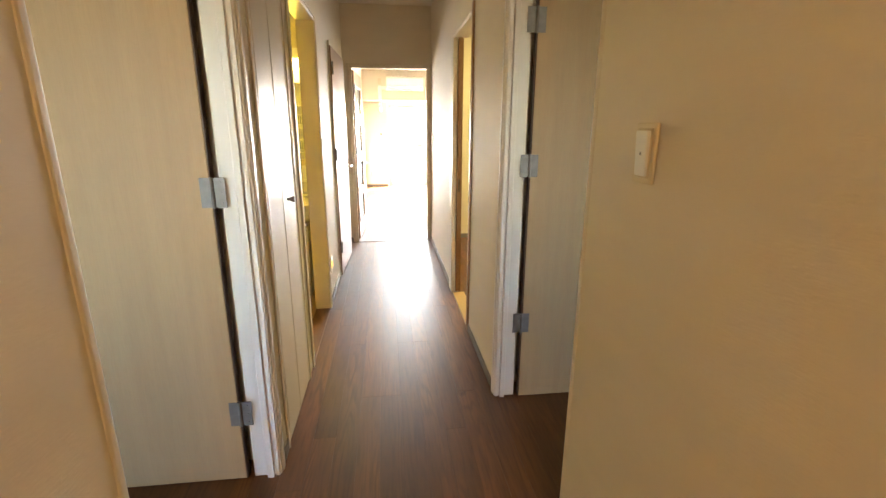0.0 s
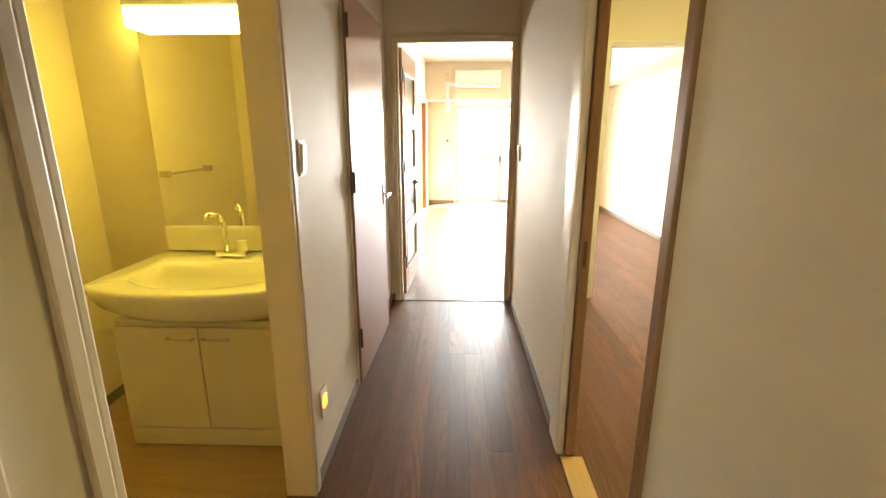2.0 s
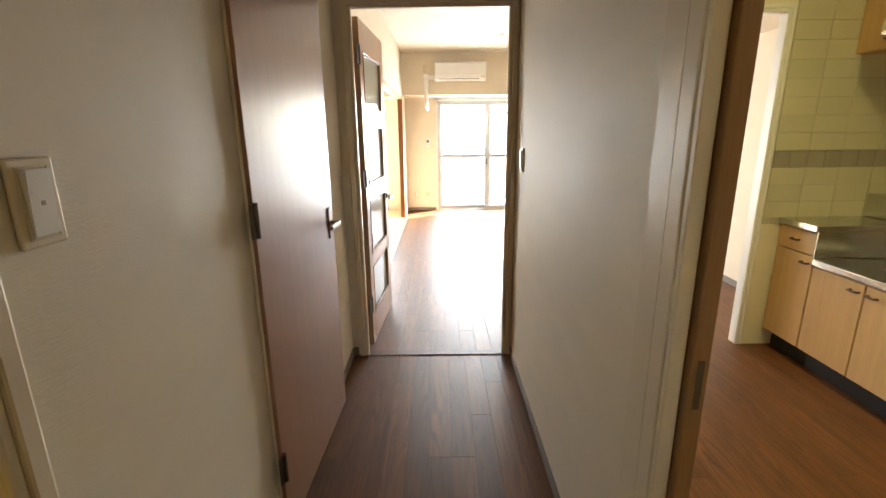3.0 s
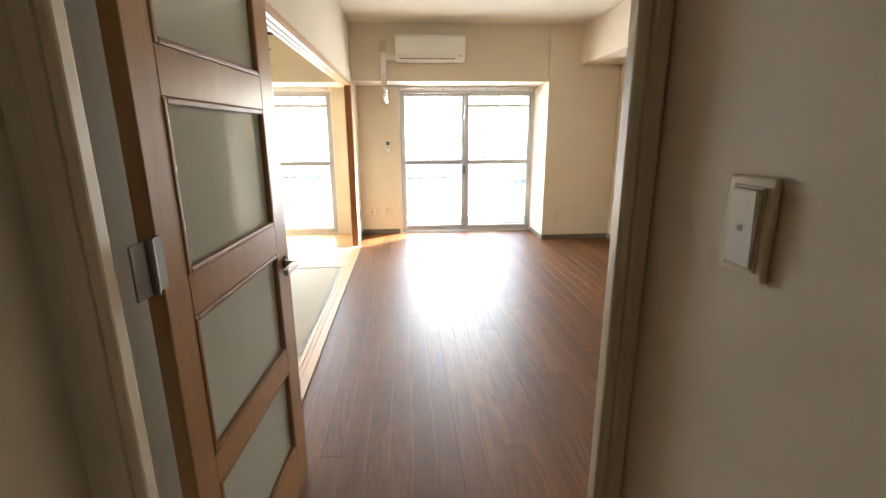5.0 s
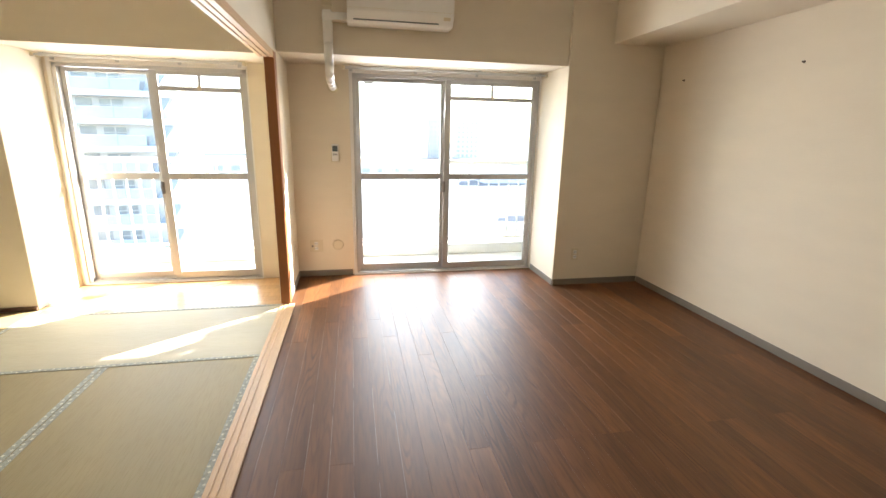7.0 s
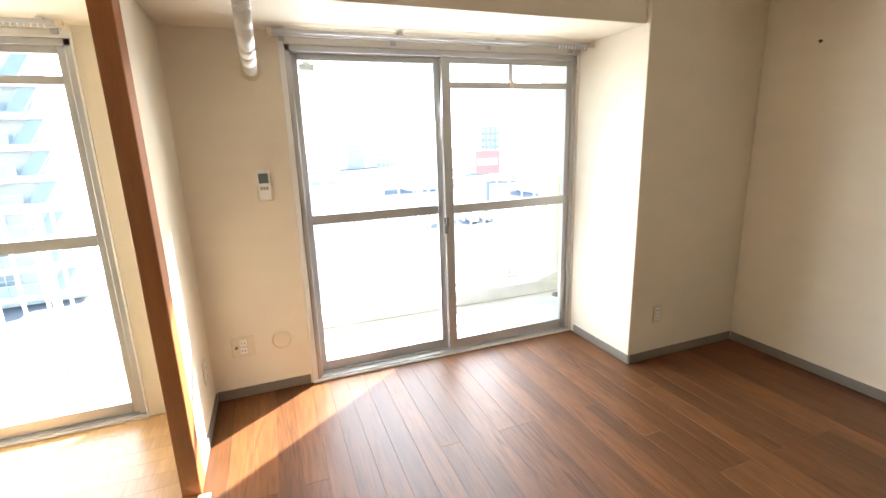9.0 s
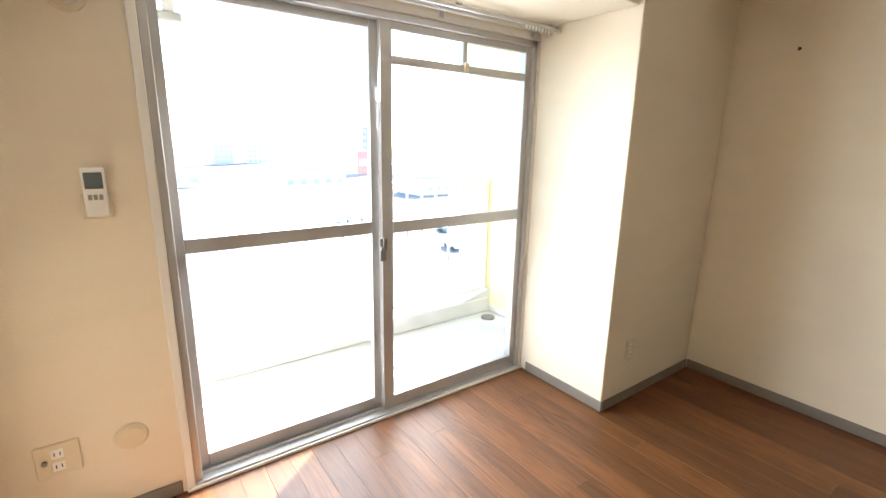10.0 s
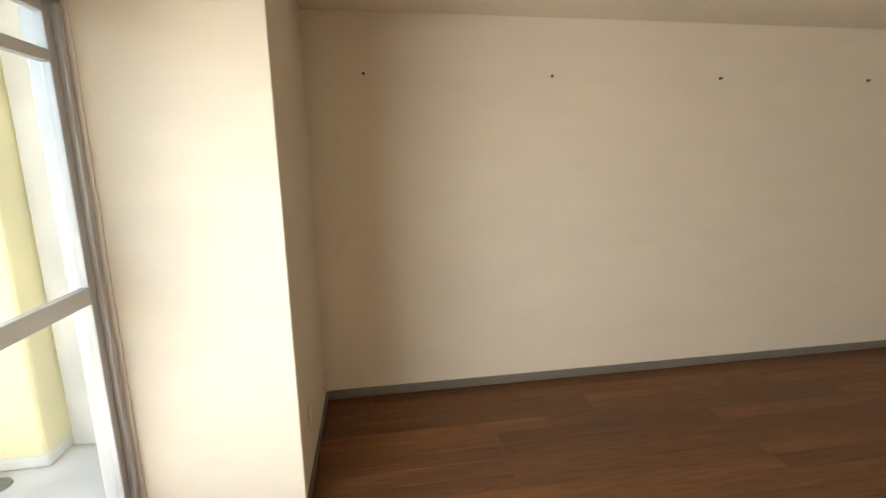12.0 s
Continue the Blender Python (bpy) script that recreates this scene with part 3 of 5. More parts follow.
for z0, z1 in zip(zs[::2], zs[1::2]):
    part("rail", boxes((PA + 0.0005, -0.0178, z0, PB - 0.0005, 0.0178, z1), bevel=0.002), M["door_glazed"], glazed)
for z0, z1 in panes:
    p = part("pane", boxes((PA - 0.004, -0.003, z0 - 0.004, PB + 0.004, 0.003, z1 + 0.004)), M["frosted"], glazed, "frosted glass pane")
    bm = bmesh.new()
    for s in (-1, 1):
        y0, y1 = sorted((s * 0.0035, s * 0.021))
        g = 0.014
        box(bm, PA, y0, z0, PA + g, y1, z1, bevel=0.004, seg=2)
        box(bm, PB - g, y0, z0, PB, y1, z1, bevel=0.004, seg=2)
        box(bm, PA + g, y0, z0, PB - g, y1, z0 + g, bevel=0.004, seg=2)
        box(bm, PA + g, y0, z1 - g, PB - g, y1, z1, bevel=0.004, seg=2)
    part("glazing_bead", bm, M["slide_brown"], p, "moulded brown wooden glazing bead")
for z in (0.30, 1.10, 1.79):
    bm = boxes((-0.085, -0.024, z - 0.05, -0.040, -0.0195, z + 0.05), (-0.032, -0.0235, z - 0.05, 0.008, -0.0185, z + 0.05))
    rod(bm, (-0.036, -0.026, z - 0.052), (-0.036, -0.026, z + 0.052), 0.008)
    part("hinge", bm, M["hinge"], glazed, "steel hinge")
for s in (-1, 1):
    lever(glazed, 0.690, s, 0.90, M["bronze"], rosette=True)

# folding closet door
bifold = thing("folding_closet_door", (XL - 0.006, 2.418, 0), "closed cream folding closet door with a round knob", "door")
for y0, y1 in ((0.0, 0.245), (0.249, 0.503)):
    part("panel", boxes((-0.012, y0, 0.012, 0.012, y1, 2.035), bevel=0.004, seg=2), M["closet"], bifold)
bm = rod(bmesh.new(), (0.012, 0.335, 1.04), (0.028, 0.335, 1.04), 0.007)
rod(bm, (0.028, 0.335, 1.04), (0.045, 0.335, 1.04), 0.012, 16, 0.014)
part("knob", bm, M["hinge"], bifold, "small brushed metal knob", smooth=False)

# sliding kitchen door, pushed open behind the wall
slider = thing("sliding_door", (XR + 0.024, 4.228, 0), "brown wooden sliding door pushed open behind the corridor wall", "door")
part("leaf", boxes((0.0, 0.0, 0.012, 0.033, 0.0335, 2.01), bevel=0.002), M["slide_brown"], slider)
part("pull", boxes((0.010, -0.002, 0.86, 0.023, 0.0005, 0.96), bevel=0.0008), M["bronze"], slider, "small dark edge pull")
structure("threshold_kitchen", boxes((XR + 0.002, 3.508, 0.0, XR + T - 0.002, 4.226, 0.006), bevel=0.002), M["sill_light"], "light wooden threshold under the sliding door", "threshold")
structure("threshold_wash", boxes((XL - T - 0.005, 3.158, 0.0, XL + 0.004, 3.972, 0.008), bevel=0.003), M["plank"], "brown wooden threshold of the washroom", "threshold")
structure("threshold_living", boxes((-0.16, YE - 0.012, 0.0, 0.674, YE + 0.045, 0.004), bevel=0.002), M["plank"], "brown wooden strip under the living room door", "threshold")

# ---- sliding partition rails to the tatami room ----
kamoi = thing("lintel_rail", (0, 0, 1.855), "light cedar lintel with two sliding grooves", "rail", kind="structure")
for x0, x1, z0 in ((-0.372, -0.347, 0), (-0.338, -0.313, 0), (-0.304, -0.274, 0), (-0.372, -0.274, 0.016)):
    part("strip", boxes((x0, YE2 + 0.75, z0, x1, 10.79, 0.048 if z0 else 0.0158), bevel=0.001), M["cedar"], kamoi)
shikii = thing("sill_rail", (0, 0, 0.0), "light wooden floor sill with sliding grooves", "rail", kind="structure")
for x0, x1 in ((-0.345, -0.322), (-0.314, -0.292), (-0.284, -0.238)):
    part("strip", boxes((x0, YE2 + 0.75, 0.0005, x1, 10.79, 0.012), bevel=0.001), M["cedar"], shikii)
part("groove", boxes((-0.345, YE2 + 0.75, 0.0, -0.238, 10.79, 0.006)), M["cedar"], shikii)
structure("post_sliding", boxes((-0.340, 10.79, 0, -0.271, 10.893, 1.903), bevel=0.003), M["post"], "reddish brown wooden corner post", "post")
structure("post_sliding_near", boxes((-0.368, YE2 + 0.70, 0, -0.268, YE2 + 0.75, 1.903), bevel=0.003), M["post"], "reddish brown wooden jamb post", "post")


# ---- windows ----
def sliding_window(name, x0, x1, ztop, y, inner_left, label):
    """A two-leaf aluminium balcony window; the leaf with the vent light is the right one."""
    t = thing(name, (0, 0, 0), label, "window", kind="structure")
    A = M["alu"]
    part("window_frame", boxes((x0, y, 0.022, x0 + 0.028, y + 0.10, ztop), (x1 - 0.028, y, 0.022, x1, y + 0.10, ztop),
                               (x0, y, ztop - 0.03, x1, y + 0.10, ztop), bevel=0.002), A, t)
    part("window_sill", boxes((x0, y - 0.012, 0.0, x1, y + 0.10, 0.022), (x0, y + 0.028, 0.02, x1, y + 0.034, 0.036), (x0, y + 0.066, 0.02, x1, y + 0.072, 0.036), bevel=0.001), A, t)
    part("window_trim", boxes((x0 - 0.030, y - 0.012, 0.0, x0 - 0.001, y + 0.004, ztop + 0.03), (x1 + 0.001, y - 0.012, 0.0, x1 + 0.012, y + 0.004, ztop + 0.03),
                              (x0 - 0.03, y - 0.0125, ztop + 0.001, x1 + 0.012, y + 0.004, ztop + 0.032), (x0 - 0.03, y - 0.022, 0.0, x1 + 0.012, y - 0.0125, 0.014), bevel=0.003, seg=2), M["white_paint"], t, "off-white painted inner trim")
    mid = (x0 + x1) / 2 - 0.026
    for left in (True, False):
        a, c = (x0 + 0.02, mid + 0.009) if left else (mid - 0.009, x1 - 0.02)
        sa, sc = (0.042, 0.052) if left else (0.056, 0.042)
        yy = y + (0.055 if left == inner_left else 0.018)
        zb, zt = 0.024, ztop - 0.026
        sash = part("sash", boxes((a, yy, zb, a + sa, yy + 0.028, zt), (c - sc, yy, zb, c, yy + 0.028, zt), bevel=0.002), A, t)
        part("bottom_rail", boxes((a + sa + 0.0005, yy + 0.001, zb, c - sc - 0.0005, yy + 0.027, zb + 0.062), bevel=0.002), A, sash)
        part("top_rail", boxes((a + sa + 0.0005, yy + 0.001, zt - 0.035, c - sc - 0.0005, yy + 0.027, zt), bevel=0.002), A, sash)
        part("middle_rail", boxes((a + sa + 0.0005, yy - 0.001, 0.925, c - sc - 0.0005, yy + 0.027, 0.980), bevel=0.002), A, sash)
        lights = [(zb + 0.062, 0.925), (0.980, zt - 0.035)]
        if not left:
            part("vent_rail", boxes((a + sa + 0.0005, yy - 0.001, 1.662, c - sc - 0.0005, yy + 0.027, 1.698), bevel=0.002), A, sash)
            mx = (a + sa + c - sc) / 2
            part("vent_mullion", boxes((mx - 0.012, yy + 0.003, 1.698, mx + 0.012, yy + 0.025, zt - 0.035), bevel=0.002), A, sash)
            part("vent_latch", boxes((mx - 0.014, yy - 0.014, 1.668, mx + 0.014, yy - 0.0015, 1.708), bevel=0.003), M["plastic_old"], sash, "yellowed plastic vent latch")
            lights = [(zb + 0.062, 0.925), (0.980, 1.662), (1.698, zt - 0.035)]
        for z0, z1 in lights:
            g = part("pane", boxes((a + sa - 0.004, yy + 0.012, z0 - 0.003, c - sc + 0.004, yy + 0.016, z1 + 0.003)), M["glass"], sash)
            g.visible_shadow = False
    lx = mid - 0.012
    bm = boxes((lx - 0.016, y + 0.004, 0.80, lx + 0.016, y + 0.0175, 0.905), bevel=0.006, seg=2)
    rod(bm, (lx, y - 0.006, 0.862), (lx, y + 0.006, 0.862), 0.015, 20)
    prism(bm, [(lx - 0.006, 0.862), (lx + 0.008, 0.862), (lx + 0.012, 0.905), (lx - 0.004, 0.915)], 1, y - 0.014, y - 0.004)
    part("crescent_lock", bm, M["hinge"], t, "metal crescent lock")
    return t


sliding_window("window_1", 0.268, 2.037, 1.862, YW + 0.004, True, "silver aluminium sliding balcony window with a small vent light")
sliding_window("window_2", -2.062, -0.615, 1.850, YW + 0.004, True, "silver aluminium sliding balcony window of the tatami room")


def curtain_rail(x0, x1, y, z, label):
    t = thing("curtain_rail", (x0, y, z), label, "curtain rail")
    w = x1 - x0
    for dy in (0.0, -0.06):
        bm = boxes((0, dy - 0.006, -0.008, w, dy + 0.006, 0.008), bevel=0.002)
        part("rail", bm, M["alu"], t, "silver metal rail")
        for x in (0.0, w):
            part("end_cap", boxes((x - 0.012, dy - 0.010, -0.014, x + 0.012, dy + 0.010, 0.012), bevel=0.003), M["plastic_old"], t)
    for k in range(4):
        x = 0.06 + (w - 0.12) * k / 3
        part("bracket", boxes((x - 0.012, -0.075, 0.006, x + 0.012, 0.072, 0.014), (x - 0.014, 0.060, -0.02, x + 0.014, 0.0725, 0.025), bevel=0.002), M["alu"], t)
    for k in range(9):
        x = w - 0.05 - 0.022 * k
        bm = boxes((x - 0.003, -0.062, -0.022, x + 0.003, -0.056, -0.008))
        part("runner", bm, M["plastic"], t, "white curtain runner")
    return t


curtain_rail(0.20, 2.035, YW - 0.075, 1.893, "double silver curtain rail above the balcony window")
curtain_rail(-2.10, -0.60, YW - 0.075, 1.883, "double silver curtain rail above the tatami window")

# ---- air conditioner and its pipe ----
ac = thing("air_conditioner", (0.243, 10.9785, 2.122), "white wall-mounted air conditioner", "air conditioner")
bm = bmesh.new()
prism(bm, [(0.0, 0.0), (0.0, 0.268), (-0.165, 0.268), (-0.195, 0.245), (-0.195, 0.075), (-0.150, 0.012), (-0.12, 0.0)], 0, 0.0, 0.778)
bmesh.ops.bevel(bm, geom=[e for e in bm.edges], offset=0.006, segments=2, affect="EDGES")
part("body", bm, M["plastic"], ac)
part("louver", prism(bmesh.new(), [(-0.2015, 0.088), (-0.1955, 0.088), (-0.1955, 0.0755), (-0.1615, 0.0285), (-0.1665, 0.0250), (-0.2015, 0.0735)], 0, 0.038, 0.672), M["plastic"], ac, "white air outlet flap")
part("outlet_slot", prism(bmesh.new(), [(-0.1605, 0.0262), (-0.1555, 0.0193), (-0.1600, 0.0165), (-0.1650, 0.0232)], 0, 0.044, 0.666), M["lcd"], ac, "dark air outlet slot")
part("front_seam", boxes((0.002, -0.1965, 0.0905, 0.776, -0.190, 0.0918)), M["plastic_old"], ac)
part("intake_line", boxes((0.002, -0.1965, 0.237, 0.776, -0.19, 0.239)), M["plastic_old"], ac)
part("display", prism(bmesh.new(), [(-0.1895, 0.062), (-0.1755, 0.0425), (-0.1745, 0.0445), (-0.1880, 0.0640)], 0, 0.700, 0.752), M["plastic_old"], ac)

pipe = thing("pipe_cover", (0.10, 10.972, 2.2), "cream plastic pipe cover of the air conditioner", "pipe")
part("cover", boxes((-0.035, -0.055, -0.215, 0.035, 0.005, 0.02), bevel=0.012, seg=2), M["plastic"], pipe)
part("elbow_cover", boxes((-0.038, -0.058, -0.055, 0.145, 0.006, 0.005), bevel=0.01, seg=2), M["plastic"], pipe)
part("flexible_pipe", tube(bmesh.new(), [(0.0, -0.025, -0.20), (0.0, -0.022, -0.34), (0.0, 0.0, -0.40), (0.0, 0.05, -0.445), (0.0, 0.12, -0.46), (0.0, 0.30, -0.465), (0.0, 0.565, -0.465)], 0.032, 18), M["plastic"], pipe, "bent cream flexible pipe", smooth=True)
for k in range(9):
    part("rib", rod(bmesh.new(), (0.0, -0.0245 + 0.0003 * k, -0.222 - 0.013 * k), (0.0, -0.0243 + 0.0003 * k, -0.229 - 0.013 * k), 0.0345, 18), M["plastic"], pipe)
part("collar", rod(bmesh.new(), (0.0, 0.55, -0.465), (0.0, 0.566, -0.465), 0.05, 20), M["plastic_old"], pipe)

outlet_ac = thing("wall_socket", (0.097, 10.981, 2.31), "beige air conditioner power socket high on the wall", "socket")
part("plate", boxes((-0.036, -0.010, -0.06, 0.036, 0.0, 0.06), bevel=0.003), M["plastic_old"], outlet_ac)
part("plug", boxes((-0.018, -0.035, -0.03, 0.018, -0.0105, 0.012), bevel=0.005), M["plastic_old"], outlet_ac)


def socket(x, y, z, turn, w, h, label, mat, holes=2):
    """A wall plate that faces along its own -y."""
    t = thing("wall_socket", (x, y, z), label, "socket", turn=turn)
    part("plate", boxes((-w / 2, -0.008, -h / 2, w / 2, 0.0, h / 2), bevel=0.003), mat, t)
    n = max(1, holes)
    for k in range(n):
        cz = (k - (n - 1) / 2) * 0.045
        part("insert", boxes((-0.017, -0.0105, cz - 0.017, 0.017, -0.0082, cz + 0.017), bevel=0.001), M["plastic"], t)
        part("slot", boxes((-0.009, -0.0112, cz - 0.006, -0.006, -0.0106, cz + 0.006), (0.006, -0.0112, cz - 0.006, 0.009, -0.0106, cz + 0.006)), M["black"], t)
    return t


tv = socket(-0.109, YW - 0.001, 0.30, 0, 0.118, 0.118, "beige square wall plate with aerial and power sockets", M["plastic_old"], 2)
part("aerial_jack", rod(bmesh.new(), (-0.035, -0.016, 0.0), (-0.035, -0.008, 0.0), 0.008, 14), M["hinge"], tv)
socket(2.25, YB - 0.001, 0.295, 0, 0.07, 0.115, "beige wall socket low on the pillar", M["plastic_old"], 2)
socket(1.327, YK + 0.007, 0.297, 0, 0.07, 0.115, "white wall socket low in the kitchen", M["plastic"], 2)
socket(-2.40, YB - 0.011, 0.295, 0, 0.115, 0.115, "beige wall socket low beside the tatami", M["plastic_old"], 2)
socket(XP2 + 0.001, 11.30, 0.30, 90, 0.07, 0.115, "beige wall socket on the narrow partition", M["plastic_old"], 2)
cap = thing("vent_cap", (0.092, YW - 0.001, 0.305), "round cream plastic wall cap", "wall cap")
part("disc", rod(bmesh.new(), (0, 0, 0), (0, -0.010, 0), 0.052, 32, 0.046), M["plastic_old"], cap)
part("rim", rod(bmesh.new(), (0, -0.010, 0), (0, -0.013, 0), 0.036, 32), M["plastic_old"], cap)

remote = thing("remote_control", (0.098, YW - 0.001, 1.17), "white air conditioner remote in a wall holder", "remote control")
part("holder", boxes((-0.038, -0.016, -0.082, 0.038, 0.0, -0.005), bevel=0.003), M["plastic_old"], remote)
part("body", boxes((-0.030, -0.030, -0.076, 0.030, -0.0165, 0.079), bevel=0.004), M["plastic"], remote)
part("screen", boxes((-0.023, -0.0315, 0.012, 0.023, -0.0302, 0.062)), M["lcd"], remote, "grey display")
for k in range(3):
    part("button", boxes((-0.019 + 0.014 * k, -0.032, -0.022, -0.009 + 0.014 * k, -0.0302, -0.006)), M["plastic_grey"], remote)


def light_switch(x, y, z, turn, label, w=0.075, h=0.122):
    """A wall plate with a raised rim and one wide rocker that leans in at its lower end."""
    t = thing("light_switch", (x, y, z), label, "switch", turn=turn)
    part("plate", boxes((-w / 2, -0.008, -h / 2, w / 2, 0.0, h / 2), bevel=0.0035, seg=2), M["plastic_old"], t)
    part("rim", boxes((-0.026, -0.0105, -0.050, -0.0222, -0.0075, 0.050), (0.0222, -0.0105, -0.050, 0.026, -0.0075, 0.050),
                      (-0.0222, -0.0105, 0.0462, 0.0222, -0.0075, 0.050), (-0.0222, -0.0105, -0.050, 0.0222, -0.0075, -0.0462), bevel=0.001), M["plastic_old"], t)
    bm = prism(bmesh.new(), [(-0.0085, -0.0455), (-0.0085, 0.0455), (-0.0175, 0.0455), (-0.0125, -0.0455)], 0, -0.0217, 0.0217)
    bmesh.ops.bevel(bm, geom=list(bm.edges), offset=0.0015, segments=2, affect="EDGES")
    part("rocker", bm, M["plastic"], t)
    part("lamp", boxes((-0.003, -0.0158, -0.003, 0.003, -0.0138, 0.003)), M["plastic_grey"], t, "small grey pilot lamp")
    return t


light_switch(XL + 0.001, 4.107, 1.28, 90, "yellowed light switch beside the washroom")
light_switch(XR - 0.001, 5.87, 1.222, -90, "yellowed light switch beside the living room door")
light_switch(XR - 0.001, 1.515, 1.31, -90, "yellowed light switch on the corridor wall")
night = thing("night_light", (XL + 0.001, 4.143, 0.311), "white socket plate with a small glowing night light", "night light", turn=90)
part("plate", boxes((-0.036, -0.009, -0.06, 0.036, 0.0, 0.06), bevel=0.003), M["plastic"], night)
part("glow", boxes((-0.022, -0.014, -0.022, 0.022, -0.0092, 0.030), bevel=0.004), M["night_glow"], night, "orange glowing lens")

# picture hooks
for y in (10.663, 9.633, 8.590, 7.560):
    t = thing("wall_hook", (XW - 0.0005, y, 1.812), "small brass push-pin hook on the wall", "hook", group="hooks along the wall")
    bm = rod(bmesh.new(), (0, 0, 0), (-0.004, 0, 0), 0.008, 14)
    part("base", bm, M["bronze"], t)
    part("pin", tube(bmesh.new(), [(-0.004, 0, 0.0), (-0.014, 0, -0.002), (-0.017, 0, 0.005)], 0.003, 8), M["bronze"], t)
t = thing("wall_hook", (-1.16, YB + 0.019, 2.25), "small brass push-pin hook on the fascia", "hook")
part("base", rod(bmesh.new(), (0, 0, 0), (0, -0.006, 0), 0.010, 14), M["bronze"], t)
part("pin", tube(bmesh.new(), [(0, -0.006, 0.0), (0, -0.020, -0.003), (0, -0.024, 0.008)], 0.004, 8), M["bronze"], t)

# ---- washroom ----
vanity = thing("washbasin_cabinet", (-0.80, 4.735, 0), "cream washbasin cabinet with two doors and a wide basin", "washbasin")
VF = -0.49
part("body", boxes((-0.362, VF + 0.02, 0.06, 0.362, 0.0, 0.60), (-0.35, VF + 0.03, 0.0, 0.35, 0.0, 0.06)), M["cabinet_white"], vanity)
part("plinth", boxes((-0.358, VF - 0.001, 0.012, 0.358, VF + 0.018, 0.095), bevel=0.002), M["cabinet_white"], vanity)
for x0, x1, hx in ((-0.360, -0.003, -0.075), (0.003, 0.360, 0.075)):
    dpt = part("door", boxes((x0, VF, 0.10, x1, VF + 0.018, 0.575), bevel=0.002), M["cabinet_white"], vanity)
    part("handle", tube(bmesh.new(), [(hx - 0.055, VF - 0.001, 0.528), (hx - 0.05, VF - 0.022, 0.528), (hx + 0.05, VF - 0.022, 0.528), (hx + 0.055, VF - 0.001, 0.528)], 0.006, 8), M["cabinet_white"], dpt, "slim cream bar handle")
# basin: a bowed apron with a recessed bowl
bm = bmesh.new()
N = 24
rings = []


def basin_ring(sx, front, back, z):
    out = []
    for i in range(N + 1):
        u = -1 + 2 * i / N
        out.append(bm.verts.new((u * sx, front + (abs(u) ** 2.6) * 0.11, z)))
    out.append(bm.verts.new((sx, back, z)))
    out.append(bm.verts.new((-sx, back, z)))
    return out


for sx, front, back, z in ((0.352, -0.470, 0.0, 0.600), (0.372, -0.545, 0.0, 0.622), (0.392, -0.610, 0.0, 0.672), (0.402, -0.648, 0.0, 0.742), (0.405, -0.660, 0.0, 0.766), (0.404, -0.658, 0.0, 0.776),
                           (0.398, -0.648, -0.004, 0.781), (0.300, -0.572, -0.190, 0.779), (0.290, -0.556, -0.200, 0.772), (0.278, -0.530, -0.215, 0.720), (0.262, -0.490, -0.23, 0.660), (0.20, -0.40, -0.27, 0.640)):
    rings.append(basin_ring(sx, front, back, z))
for a, c in zip(rings, rings[1:]):
    n = len(a)
    for i in range(n):
        j = (i + 1) % n
        bm.faces.new((a[i], a[j], c[j], c[i]))
bm.faces.new(rings[-1])
bm.faces.new(list(reversed(rings[0])))
bmesh.ops.recalc_face_normals(bm, faces=bm.faces)
part("basin", bm, M["ceramic"], vanity, "cream ceramic basin with a bowed front", smooth=True)
part("backsplash", boxes((-0.38, -0.03, 0.786, 0.38, 0.0, 0.90), bevel=0.006, seg=2), M["ceramic"], vanity)
part("soap_ledge", boxes((0.17, -0.15, 0.784, 0.33, -0.05, 0.796), bevel=0.005, seg=2), M["ceramic"], vanity)
fx, fy = 0.0, -0.115
tap = part("tap", boxes((fx - 0.075, fy - 0.03, 0.786, fx + 0.075, fy + 0.03, 0.815), bevel=0.006, seg=2), M["chrome"], vanity, "chrome basin tap")
part("spout", tube(bmesh.new(), [(fx - 0.03, fy, 0.81), (fx - 0.03, fy, 0.95), (fx - 0.045, fy - 0.015, 0.985), (fx - 0.075, fy - 0.05, 0.995), (fx - 0.085, fy - 0.07, 0.975)], 0.011, 12), M["chrome"], tap, smooth=True)
part("knob", rod(bmesh.new(), (fx + 0.045, fy, 0.815), (fx + 0.045, fy, 0.86), 0.024, 16, 0.02), M["plastic"], tap, "white tap knob")

cabinet = thing("mirror_cabinet", (-0.80, 4.737, 0.90), "cream mirror cabinet with a lamp and side shelves", "mirror cabinet")
part("back_panel", boxes((-0.378, -0.02, 0.0, 0.378, 0.0, 1.07), bevel=0.003), M["plastic"], cabinet)
part("mirror", boxes((-0.372, -0.024, 0.015, 0.188, -0.0205, 0.905)), M["mirror"], cabinet, "plain mirror")
part("lower_rim", boxes((-0.378, -0.03, 0.0, 0.378, -0.0205, 0.014), bevel=0.003), M["plastic"], cabinet)
lampbox = part("lamp_box", boxes((-0.378, -0.10, 0.99, 0.378, -0.0205, 1.068), bevel=0.006, seg=2), M["plastic"], cabinet)
part("diffuser", boxes((-0.372, -0.105, 0.905, 0.372, -0.0215, 0.989), bevel=0.012, seg=2), M["lamp_glow"], cabinet, "glowing cream lamp diffuser")
for x in (0.195, 0.372):
    part("side_cheek", boxes((x - 0.004, -0.10, 0.1, x + 0.004, -0.0205, 0.904), bevel=0.002), M["plastic"], cabinet)
for z in (0.80, 0.62, 0.44, 0.24):
    part("shelf", boxes((0.1995, -0.095, z, 0.3675, -0.0205, z + 0.012), bevel=0.002), M["plastic"], cabinet)
